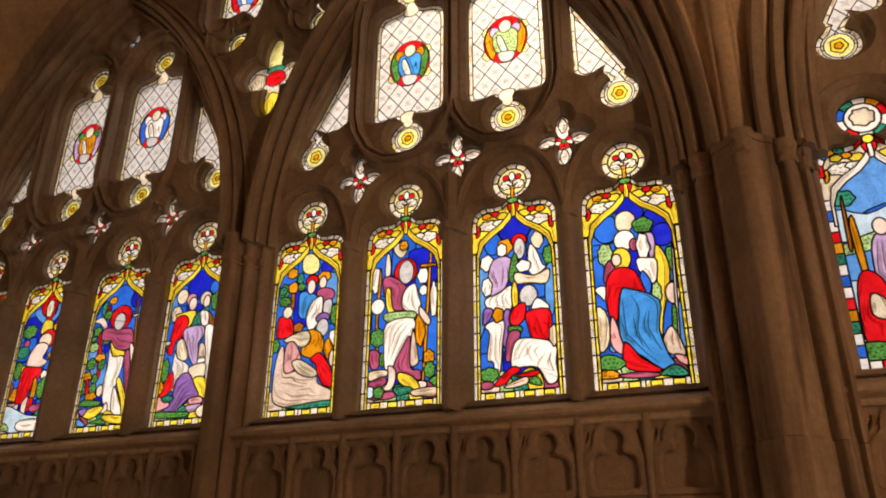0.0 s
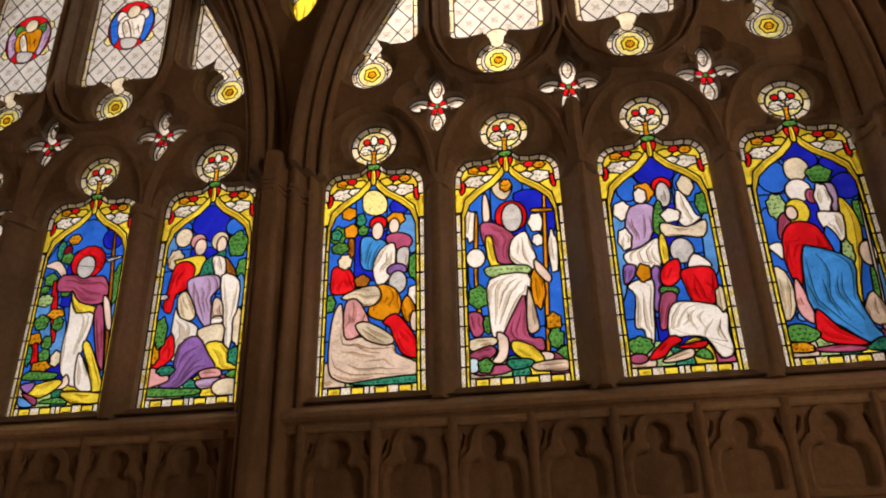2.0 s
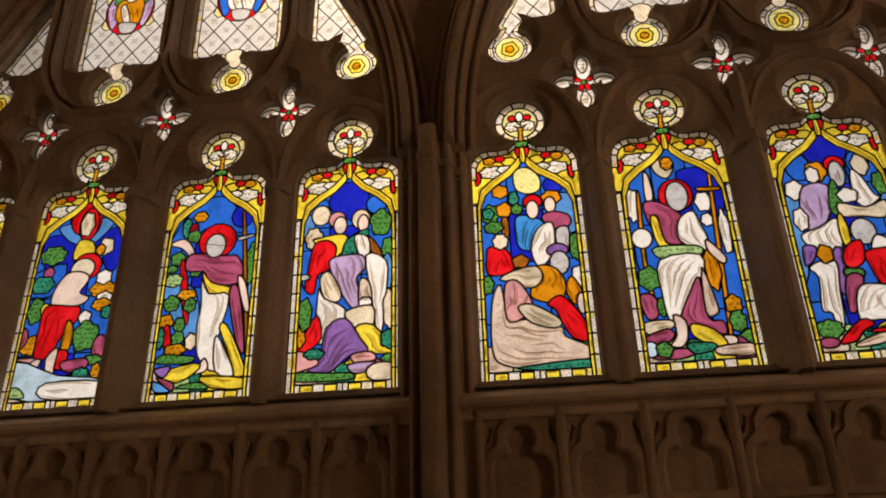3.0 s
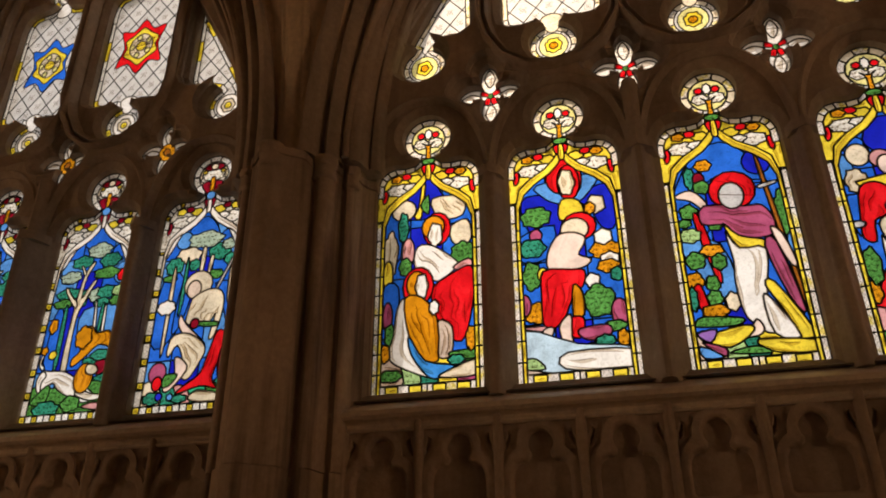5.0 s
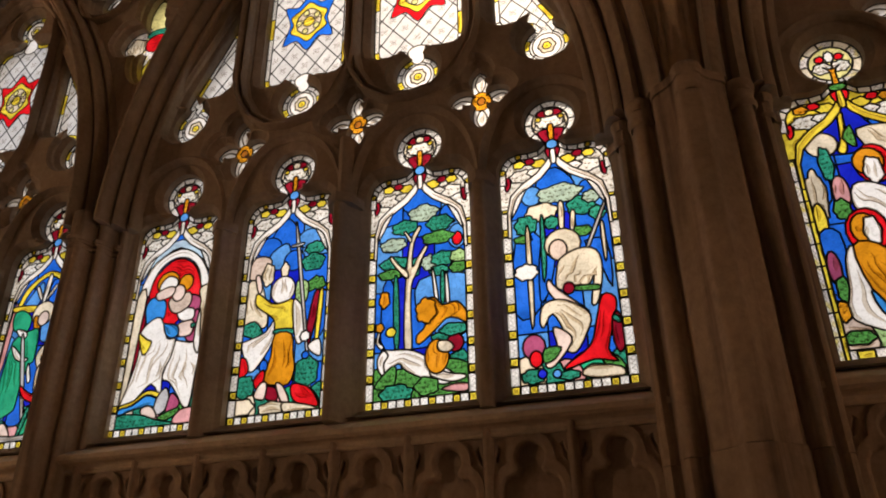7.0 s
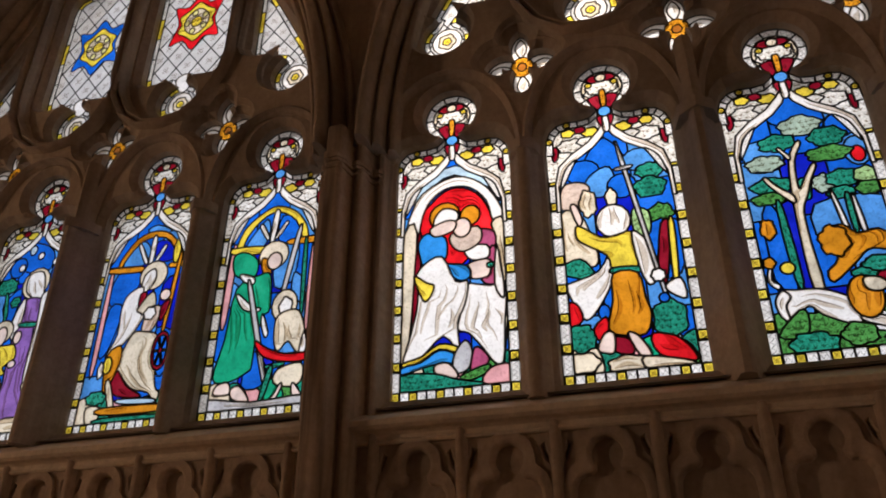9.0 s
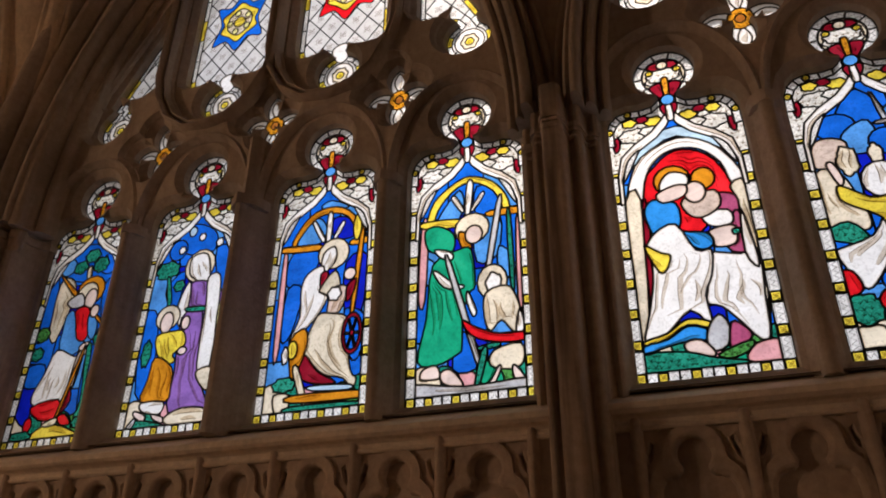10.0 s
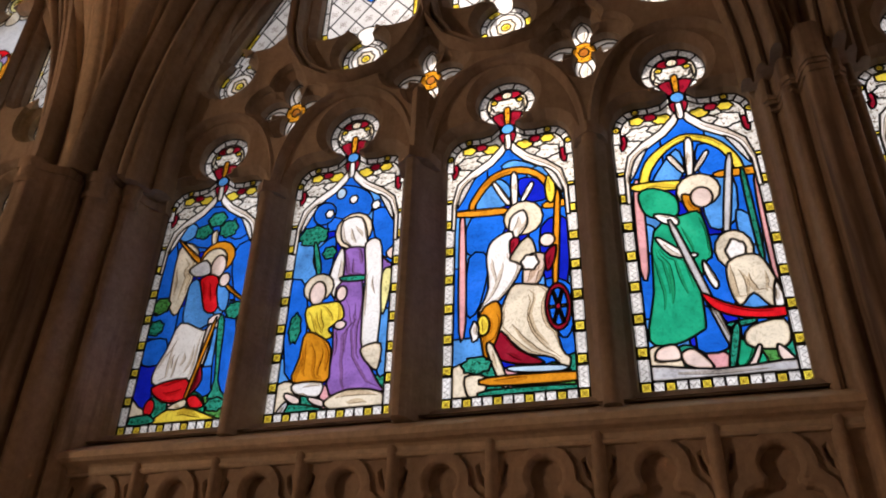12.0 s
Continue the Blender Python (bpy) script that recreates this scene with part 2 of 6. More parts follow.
def quatrefoil(rx, rz, waist=0.27, n=48, sharp=1.0):
    pts = []
    for i in range(n):
        a = 2 * math.pi * i / n
        off = abs((a + math.pi / 4) % (math.pi / 2) - math.pi / 4) / (math.pi / 4)
        r = waist + (1 - waist) * (0.45 * (1 - off) + 0.55 * math.cos(math.pi / 2 * off) ** sharp)
        pts.append((rx * r * math.cos(a), rz * r * math.sin(a)))
    return pts


def upper_line():
    half = arc(0, 3.325, 0.083, -90, 72, 12) + [(0.024, 3.412), (0.06, 3.436), (0.11, 3.428), (0.15, 3.43), (0.172, 3.445), (0.178, 3.48),
                                               (0.178, 3.96), (0.17, 4.01), (0.15, 4.04), (0.11, 4.052), (0.06, 4.058), (0.024, 4.085)]
    half += arc(0, 4.163, 0.08, -72, 90, 12)
    return mirror(half)


def upper_arch():
    return mirror([(0.0, 3.218), (0.07, 3.228), (0.14, 3.28), (0.19, 3.37), (0.208, 3.45), (0.208, 3.99), (0.19, 4.09), (0.14, 4.19), (0.07, 4.255), (0.0, 4.275)])


def tri_line():
    return [(0, 3.85), (0, 3.48), (0.012, 3.455), (0.04, 3.437), (0.09, 3.438), (0.13, 3.424), (0.145, 3.405)] + arc(0.178, 3.328, 0.08, 118, 420, 18) + [(0.206, 3.42), (0.222, 3.432)]


def centre_line():
    half = arc(0, 4.15, 0.075, -90, 72, 10) + [(0.022, 4.228), (0.08, 4.245), (0.13, 4.26), (0.145, 4.3), (0.145, 4.6), (0.12, 4.72), (0.07, 4.82), (0, 4.88)]
    return mirror(half)


C_SUB, R_SUB, Z_SUB = 1.25, 2.18, 2.86


def sub_arch(n=22):
    """The arch over four lights, foot to foot (along from its middle, up)."""
    top = math.degrees(math.acos(C_SUB / R_SUB))
    right = arc(-C_SUB, Z_SUB, R_SUB, 0, top, n)
    return right + [(-x, z) for x, z in reversed(right[:-1])]


def fan_radius(z, power=2.0):
    k = min(1.0, max(0.0, (z - 2.85) / 2.42))
    return 0.2 + 1.92 * (1 - math.sqrt(max(0.0, 1 - k ** power)))


def main_arch(inset=0.0, n=40):
    """The wall arch of a bay, where the fans meet the wall."""
    right = []
    for i in range(n + 1):
        z = 2.85 + 2.42 * math.sin(math.pi / 2 * i / n)
        right.append((max(0.0, BAY / 2 - fan_radius(z, 2.0) - inset), z - inset * 0.6 * i / n))
    return right + [(-x, z) for x, z in reversed(right[:-1])]


GROUPS = (-0.9985, 0.9985)
FOIL_X, FOIL_Z = 0.112, 0.122    # half sizes of the small quatrefoils
OPENINGS = []     # kind, along, outline, flip


def list_openings():
    for o in LIGHTS:
        OPENINGS.append(("light", o, shifted(light_line(), o), shifted(light_arch(), o)))
    for o in MULLIONS:
        z = 3.168 if abs(abs(o) - 1.0) < 0.1 else 3.15
        OPENINGS.append(("quatrefoil", o, shifted(quatrefoil(FOIL_X, FOIL_Z, 0.25), o, z), shifted(quatrefoil(0.134, 0.144, 0.62), o, z)))
    for g in GROUPS:
        for d in (-0.2375, 0.2375):
            OPENINGS.append(("upper", g + d, shifted(upper_line(), g + d), shifted(upper_arch(), g + d)))
        for side in (False, True):
            o = g + (-0.537 if side else 0.537)
            t = shifted(tri_line(), o, 0, side)
            OPENINGS.append(("tri", o, t, grown(ccw(t), 0.02)))
        OPENINGS.append(("top", g, shifted(quatrefoil(0.1, 0.1), g, 4.36), shifted(quatrefoil(0.125, 0.125, 0.72), g, 4.36)))
    OPENINGS.append(("kite", 0.0, shifted(quatrefoil(0.17, 0.25, 0.36), 0, 3.86), shifted(quatrefoil(0.19, 0.27, 0.45), 0, 3.86)))
    for o in (-0.26, 0.26):
        OPENINGS.append(("centre", o, shifted(centre_line(), o), grown(ccw(shifted(centre_line(), o)), 0.025)))


list_openings()


# ---- the window wall, bay by bay ----
def tracery(y):
    wall = holder("window_1", y, "carved limestone tracery of eight lights under one arch", "window", "tracery windows", "structure")
    edge = [(-1.95, SILL - 0.03), (1.95, SILL - 0.03)] + [(x * 1.0, z) for x, z in main_arch(-0.05)]
    v, f = plate(edge, [ln for _, _, ln, _ in OPENINGS], [(0.02, -0.06), (0.002, -0.014), (0.0, 0.004), (0.003, 0.028), (0.02, 0.044), (0.026, 0.05)])
    part("cusped_tracery", in_wall(v), f, STONE, wall)
    v, f = plate(edge, [b for _, _, _, b in OPENINGS], [(0.002, 0.046), (0.004, 0.056), (0.012, 0.066), (0.015, 0.072)])
    part("front_tracery", in_wall(v), f, STONE, wall)
    # arches over each light and round each upper light
    for kind, o, _, b in OPENINGS:
        if kind == "light":
            path = [p for p in b if p[1] > 2.78]
            path = sorted(path, key=lambda p: math.atan2(p[1] - 2.8, p[0] - o))
            v, f = sweep(path, [(0.01, 0.055), (0.013, 0.072), (0.019, 0.08), (0.026, 0.074), (0.03, 0.066), (0.036, 0.064), (0.038, 0.055)])
            part("light_arch", in_wall(v), f, STONE, wall, smooth=True)
        if kind in ("upper", "centre"):
            v, f = sweep(ccw(b), [(0.01, 0.055), (0.013, 0.082), (0.019, 0.092), (0.026, 0.084), (0.028, 0.07), (0.034, 0.072), (0.038, 0.1), (0.046, 0.108), (0.053, 0.098), (0.055, 0.055)], True)
            part("light_frame", in_wall(v), f, STONE, wall, smooth=True)
    # mullions
    for o in MULLIONS:
        k = 1.3 if abs(abs(o) - 1.0) < 0.1 else 1.0
        prof = [(-0.05 * k, 0.0), (-0.05 * k, 0.018), (-0.036 * k, 0.04), (-0.032 * k, 0.056), (-0.022, 0.066 * k), (-0.018, 0.092 * k), (-0.008, 0.102 * k),
                (0.008, 0.102 * k), (0.018, 0.092 * k), (0.022, 0.066 * k), (0.032 * k, 0.056), (0.036 * k, 0.04), (0.05 * k, 0.018), (0.05 * k, 0.0)]
        v, f = sweep([(o, SILL - 0.045), (o, 2.5), (o, 2.8)], prof)
        part("mullion", in_wall(v), f, STONE, wall, smooth=True)
        v, f = sweep([(o, 2.776), (o, 2.784), (o, 2.8), (o, 2.81)], [(-0.045 * k, 0.045), (-0.034 * k, 0.085 * k), (0, 0.112 * k), (0.034 * k, 0.085 * k), (0.045 * k, 0.045)])
        part("capital", in_wall(v), f, STONE, wall, smooth=True)
        if k > 1:
            v, f = sweep([(o, 2.805), (o, 3.05)], [(-0.03, 0.045), (-0.02, 0.095), (0, 0.11), (0.02, 0.095), (0.03, 0.045)])
            part("shaft", in_wall(v), f, STONE, wall, smooth=True)
    # the great mullion between the groups
    side = [(0.016, 0.207), (0.023, 0.203), (0.028, 0.192), (0.03, 0.172), (0.031, 0.142), (0.036, 0.132), (0.042, 0.134), (0.046, 0.142), (0.053, 0.147), (0.061, 0.145), (0.067, 0.137), (0.07, 0.122),
            (0.071, 0.092), (0.077, 0.076), (0.084, 0.072), (0.088, 0.08), (0.095, 0.084), (0.102, 0.081), (0.107, 0.07), (0.109, 0.042), (0.118, 0.024), (0.125, 0.02), (0.125, 0.0)]
    prof = [(-q, w) for q, w in reversed(side)] + side
    v, f = sweep([(0, 0.5), (0, 2.0), (0, 2.9)], prof)
    part("great_mullion", in_wall(v), f, PIER, wall, smooth=True)
    bell = [(-0.112, 0.085), (-0.1, 0.1), (-0.08, 0.1), (-0.07, 0.15), (-0.055, 0.164), (-0.04, 0.16), (-0.033, 0.2), (-0.02, 0.222)]
    bell += [(-q, w) for q, w in reversed(bell)]
    for low, high, grow in ((2.752, 2.758, -0.012), (2.772, 2.782, -0.01), (2.782, 2.796, -0.004)):
        v, f = sweep([(0, low), (0, high)], [(q * (1 + grow * 4), w + grow) for q, w in bell])
        part("capital", in_wall(v), f, PIER, wall, smooth=True)
    # sub-arches over four lights
    order = [(-0.078, 0.045), (-0.077, 0.085), (-0.072, 0.096), (-0.064, 0.1), (-0.056, 0.096), (-0.052, 0.086), (-0.05, 0.078), (-0.045, 0.08), (-0.043, 0.125), (-0.039, 0.139), (-0.031, 0.146), (-0.023, 0.141),
             (-0.019, 0.128), (-0.015, 0.13), (-0.014, 0.178), (-0.01, 0.194), (-0.004, 0.2)]
    order += [(-q, w) for q, w in reversed(order)]
    for g in GROUPS:
        v, f = sweep(shifted(sub_arch(), g), order)
        part("sub_arch", in_wall(v), f, STONE, wall, smooth=True)
    # main arch in two orders
    v, f = sweep(main_arch(0.03), [(-0.05, 0.045), (-0.05, 0.09), (-0.04, 0.11), (-0.026, 0.116), (-0.016, 0.106), (-0.01, 0.13), (-0.004, 0.165), (0.008, 0.182), (0.024, 0.186), (0.036, 0.172), (0.04, 0.145),
                                     (0.052, 0.15), (0.058, 0.2), (0.07, 0.225), (0.088, 0.232), (0.1, 0.215), (0.104, 0.19), (0.118, 0.2), (0.126, 0.25), (0.14, 0.275), (0.16, 0.28), (0.17, 0.24), (0.17, 0.045)])
    part("main_arch", in_wall(v), f, STONE, wall, smooth=True)
    # sloping sill and the moulding under it, in stone tinted as if lit
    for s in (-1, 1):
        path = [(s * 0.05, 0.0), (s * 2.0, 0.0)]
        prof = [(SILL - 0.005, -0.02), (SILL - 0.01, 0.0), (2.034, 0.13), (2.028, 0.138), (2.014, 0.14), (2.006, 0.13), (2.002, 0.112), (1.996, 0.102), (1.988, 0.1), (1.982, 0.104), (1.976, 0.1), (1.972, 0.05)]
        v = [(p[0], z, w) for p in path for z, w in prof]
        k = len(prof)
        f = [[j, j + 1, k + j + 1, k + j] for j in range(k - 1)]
        part("window_sill", in_wall(v), f, LIT_SILL_STONE, wall)
    return wall


def trefoil(o):
    """The opening of a blind panel: a round foil over a squat panel with rounded shoulders."""
    half = [(0, 1.765), (0.068, 1.765), (0.075, 1.772), (0.076, 1.83), (0.073, 1.852), (0.064, 1.867), (0.05, 1.874), (0.037, 1.875), (0.028, 1.883), (0.026, 1.895)] + arc(0, 1.92, 0.036, -40, 90, 10)
    return shifted(mirror(half), o)


def hood(o):
    """The outer edge of the moulding round a blind panel."""
    half = [(0, 1.742), (0.094, 1.742), (0.1, 1.748), (0.1, 1.842), (0.097, 1.866), (0.088, 1.885), (0.075, 1.897), (0.064, 1.906)] + arc(0, 1.92, 0.063, -4, 90, 12)
    return shifted(mirror(half), o)


def eyelet(o, side):
    """The small dark sinking beside the head of a panel."""
    return shifted([(0.08, 1.946), (0.083, 1.928), (0.089, 1.914), (0.094, 1.908), (0.0945, 1.924), (0.089, 1.934), (0.085, 1.95)], o, 0, side)


def frieze(y):
    base = holder("panelled_wall", y, "brown limestone wall with blind cusped panels below the sill", "wall", "panelled walls", "structure")
    base.location.x = GX - 0.07
    for s in (-1, 1):
        mids = [s * (0.116 + 0.2256 * (k + 0.5)) for k in range(8)]
        a, b = sorted((s * 0.06, s * 1.99))
        edge = [(a, 1.7), (b, 1.7), (b, 2.012), (a, 2.012)]
        holes = [trefoil(m) for m in mids]
        v, f = plate(edge, holes + [eyelet(m, side) for m in mids for side in (False, True)], [(0.0, -0.02), (0.0, 0.012), (0.004, 0.018)])
        part("panel_ground", in_wall(v), f, WALL, base)
        for m in mids:
            hole = ccw(trefoil(m))
            v, f = plate(hood(m), [hole], [(-0.001, 0.0), (0.0, 0.018), (0.003, 0.024), (0.007, 0.027), (0.009, 0.028)])
            part("panel_frame", in_wall(v), f, WALL, base)
        v, f = plate([(a, 0.7), (b, 0.7), (b, 2.09), (a, 2.09)], [], [(0, -0.2), (0, -0.03)])
        part("panel_backing", in_wall(v), f, WALL, base)
        v, f = plate([(a, 0.72), (b, 0.72), (b, 2.0), (a, 2.0)], [], [(0, -0.06), (0, 0.0)])
        part("panel_bed", in_wall(v), f, WALL, base)
        v, f = plate([(a, 0.73), (b, 0.73), (b, 1.705), (a, 1.705)], [], [(0, -0.03), (0, 0.022)])
        part("lower_wall", in_wall(v), f, WALL, base)
        v, f = sweep([(a, 1.715), (b, 1.715)], [(-0.022, 0.015), (-0.02, 0.03), (-0.008, 0.04), (0.008, 0.04), (0.014, 0.03), (0.02, 0.015)])
        part("lower_moulding", in_wall(v), f, WALL, base, smooth=True)
        for k in range(9):
            o = s * (0.116 + 0.2256 * k)
            v, f = sweep([(o, 1.705), (o, 2.01)], [(-0.015, 0.015), (-0.012, 0.029), (-0.008, 0.037), (-0.004, 0.04), (0.004, 0.04), (0.008, 0.037), (0.012, 0.029), (0.015, 0.015)])
            part("panel_rib", in_wall(v), f, WALL, base, smooth=True)
    return base


def pier(y):
    p = holder("pier", y, "soot-streaked limestone pier of clustered shafts between the windows", "pier", "piers", "structure")
    half = [(0.0, 0.353), (0.018, 0.352), (0.025, 0.349), (0.029, 0.342), (0.036, 0.328), (0.048, 0.312), (0.062, 0.299), (0.078, 0.288), (0.088, 0.28), (0.094, 0.268), (0.096, 0.245), (0.097, 0.218), (0.104, 0.21),
            (0.111, 0.213), (0.117, 0.226), (0.127, 0.235), (0.14, 0.235), (0.152, 0.225), (0.159, 0.207), (0.162, 0.18), (0.163, 0.15), (0.17, 0.138), (0.178, 0.137), (0.183, 0.147), (0.191, 0.153), (0.2, 0.148),
            (0.207, 0.134), (0.21, 0.112), (0.212, 0.075), (0.22, 0.05), (0.23, 0.035), (0.243, 0.024), (0.243, -0.3)]
    prof = [(-a, w) for a, w in reversed(half)] + half[1:]
    v, f = sweep([(0, 1.862), (0, 2.3), (0, 2.83)], prof)
    part("shaft_cluster", in_wall(v), f, PIER, p, smooth=True)
    low = [(a + (0.005 if 0 < a < 0.15 else 0), w + (0.007 if a < 0.2 else 0)) for a, w in half]
    v, f = sweep([(0, 0.0), (0, 1.0), (0, 1.859)], [(-a, w) for a, w in reversed(low)] + low[1:])
    part("pier_foot", in_wall(v), f, PIER, p, smooth=True)
    cap = [(a * 1.03, w + 0.008) for a, w in half]
    v, f = sweep([(0, 2.815), (0, 2.828), (0, 2.842)], [(-a, w) for a, w in reversed(cap)] + cap[1:])
    part("abacus", in_wall(v), f, PIER, p, smooth=True)
    for d, w, r in ((0.0, 0.326, 0.033), (-0.133, 0.203, 0.033), (0.133, 0.203, 0.033), (-0.194, 0.126, 0.024), (0.194, 0.126, 0.024)):
        vs, fs, n = [], [], 14
        rings = [(2.766, r * 1.0), (2.773, r * 1.18), (2.782, r * 1.18), (2.788, r * 1.02), (2.808, r * 1.06), (2.824, r * 1.16), (2.834, r * 1.26), (2.846, r * 1.26), (2.854, r * 1.1)]
        for z, rr in rings:
            vs += [(d + rr * math.cos(2 * math.pi * i / n), z, w + rr * math.sin(2 * math.pi * i / n)) for i in range(n)]
        for k in range(len(rings) - 1):
            fs += [[k * n + i, k * n + (i + 1) % n, (k + 1) * n + (i + 1) % n, (k + 1) * n + i] for i in range(n)]
        part("capital", in_wall(vs), fs, PIER, p, smooth=True)
    return p


def fan(x, y, a0, a1, name):
    """A fan of the vault, from a pier: a curved cone with ribs proud of it."""
    f = new(name)
    f.location = (x, y, 0)
    structure(f, "tan limestone fan vault with slender ribs springing from a pier", "vault")
    n, m = 72, 26
    zs = [2.84 + 2.42 * math.sin(math.pi / 2 * i / m) for i in range(m + 1)]
    vs, fs = [], []
    for z in zs:
        r = fan_radius(z) - 0.06
        for j in range(n + 1):
            a = radians(a0 + (a1 - a0) * j / n)
            vs.append((r * math.cos(a), r * math.sin(a), z))
    for i in range(m):
        fs += [[i * (n + 1) + j, i * (n + 1) + j + 1, (i + 1) * (n + 1) + j + 1, (i + 1) * (n + 1) + j] for j in range(n)]
    part("web", vs, fs, VAULT, f, smooth=True)
    count = 4
    for k in range(1, count):
        a = radians(a0 + (a1 - a0) * k / count)
        ux, uy = math.cos(a), math.sin(a)
        vs, fs = [], []
        prof = [(-0.052, 0.0), (-0.048, 0.02), (-0.038, 0.028), (-0.03, 0.024), (-0.026, 0.032), (-0.012, 0.038), (0.012, 0.038), (0.026, 0.032), (0.03, 0.024), (0.038, 0.028), (0.048, 0.02), (0.052, 0.0)]
        for i, z in enumerate(zs):
            r = fan_radius(z) - 0.06
            z2 = zs[min(i + 1, m)] - zs[max(i - 1, 0)]
            r2 = fan_radius(zs[min(i + 1, m)]) - fan_radius(zs[max(i - 1, 0)])
            l = math.hypot(z2, r2)
            for q, h in prof:
                rr, zz = r - 0.004 + h * z2 / l, z - h * r2 / l
                vs.append((rr * ux - q * uy, rr * uy + q * ux, zz))
        kk = len(prof)
        for i in range(m):
            fs += [[i * kk + j, i * kk + j + 1, (i + 1) * kk + j + 1, (i + 1) * kk + j] for j in range(kk - 1)]
        part("rib", vs, fs, VAULT, f, smooth=True)
    return f


BAYS = [FIRST + BAY * k for k in (-1, 0, 1, 2)]
PIERS = [FIRST - BAY / 2 + BAY * k for k in (-1, 0, 1, 2, 3)]
first = tracery(BAYS[0])
low = frieze(BAYS[0])
for y in BAYS[1:]:
    copy_thing(first, Matrix.Translation((GX, y, 0)))
    copy_thing(low, Matrix.Translation((GX - 0.07, y, 0)))
shaft = pier(PIERS[0])
spring = fan(GX - 0.06, PIERS[0], 90, 270, "fan_vault")
far = fan(BACK, PIERS[0], -90, 90, "fan_vault")
for y in PIERS[1:]:
    copy_thing(shaft, Matrix.Translation((GX, y, 0)))
    copy_thing(spring, Matrix.Translation((GX - 0.06, y, 0)))
    copy_thing(far, Matrix.Translation((BACK, y, 0)))


def slab(name, dims, material, label, category):
    v, f = box(*dims)
    return structure(part(name, v, f, material), label, category)


slab("floor", (BACK - 0.3, GX + 0.3, Y0 - 0.3, Y1 + 0.3, -0.2, 0.0), FLOOR, "worn pale stone paving of the cloister walk", "floor")
slab("ceiling", (BACK - 0.3, GX + 0.25, Y0 - 0.3, Y1 + 0.3, 5.245, 5.5), VAULT, "tan stone crown of the vault", "ceiling")
slab("wall_west", (BACK - 0.3, BACK, Y0, Y1, 0.0, 5.245), WALL, "plain limestone wall across from the windows", "wall")
slab("wall_south", (BACK - 0.3, GX + 0.25, Y0 - 0.3, Y0, 0.0, 5.245), WALL, "plain limestone end wall", "wall")
slab("wall_north", (BACK - 0.3, GX + 0.25, Y1, Y1 + 0.3, 0.0, 5.245), WALL, "plain limestone end wall", "wall")
slab("wall_foot", (GX - 0.02, GX + 0.25, Y0, Y1, 0.0, 0.72), WALL, "plain limestone wall under the windows", "wall")


def spandrel_walls():
    """The wall over the window arches, up to the vault."""
    for y in BAYS:
        top = main_arch(0.02)
        edge = [(2.12, 2.84), (2.12, 5.26), (-2.12, 5.26), (-2.12, 2.84)]
        line = edge + top[::-1]
        v, f = plate(line, [], [(0, -0.25), (0, 0.1)])
        structure(part("wall_east", in_wall(v, y), f, VAULT), "limestone wall filling the space over the window arch", "wall").location = (GX, 0, 0)


spandrel_walls()
slab("ground", (GX + 0.25, GX + 400, -300, 300, -0.4, -0.2), FLOOR, "ground of the court outside the windows", "ground")


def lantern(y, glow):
    """An unseen iron lantern, added across from the windows to light the stone."""
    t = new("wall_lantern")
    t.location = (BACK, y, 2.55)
    tagged(t, "small black iron lantern added out of view as warm fill light", "lantern", "wall lanterns")
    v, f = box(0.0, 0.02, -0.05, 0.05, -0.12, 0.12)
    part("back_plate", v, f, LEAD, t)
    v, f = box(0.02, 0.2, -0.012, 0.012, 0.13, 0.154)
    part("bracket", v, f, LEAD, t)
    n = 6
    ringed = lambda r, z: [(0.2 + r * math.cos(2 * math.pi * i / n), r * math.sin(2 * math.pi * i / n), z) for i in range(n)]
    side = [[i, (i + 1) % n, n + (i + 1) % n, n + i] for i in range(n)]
    part("glass_body", ringed(0.055, -0.13) + ringed(0.075, 0.06), side + [list(range(n))[::-1]], glow, t, "warm frosted glass of the added fill lantern")
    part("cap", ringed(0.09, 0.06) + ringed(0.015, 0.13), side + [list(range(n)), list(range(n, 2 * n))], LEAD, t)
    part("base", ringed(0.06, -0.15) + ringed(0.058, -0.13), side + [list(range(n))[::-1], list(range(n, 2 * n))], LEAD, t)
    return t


def fill_lamp_glass(strength):
    m, t, b = nodes_of("fill_lantern_glass")
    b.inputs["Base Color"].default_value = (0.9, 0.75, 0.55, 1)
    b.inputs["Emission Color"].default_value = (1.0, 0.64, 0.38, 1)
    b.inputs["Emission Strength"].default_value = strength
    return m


# added out of view near both ends, for warm raking light on the stone
lantern(Y0 + 0.7, fill_lamp_glass(FILL_GLOW * 0.75))
lantern(Y1 - 0.7, fill_lamp_glass(FILL_GLOW * 1.05))


# ---- stained glass ----
def soft(*pts):
    """A rounded closed outline through a few points, in millimetres from the foot of the light."""
    n, res = len(pts), []
    for i in range(n):
        p0, p1, p2, p3 = (Vector(pts[(i + k) % n]) for k in (-1, 0, 1, 2))
        for t in (0.0, 0.34, 0.67):
            q = 0.5 * (2 * p1 + (p2 - p0) * t + (2 * p0 - 5 * p1 + 4 * p2 - p3) * t * t + (3 * p1 - p0 - 3 * p2 + p3) * t ** 3)
            res.append((q.x, q.y))
    return res


def sharp(*pts):
    return list(pts)


def disc(x, z, rx, rz=None, n=14):
    rz = rz or rx
    return [(x + rx * math.cos(2 * math.pi * i / n), z + rz * math.sin(2 * math.pi * i / n)) for i in range(n)]


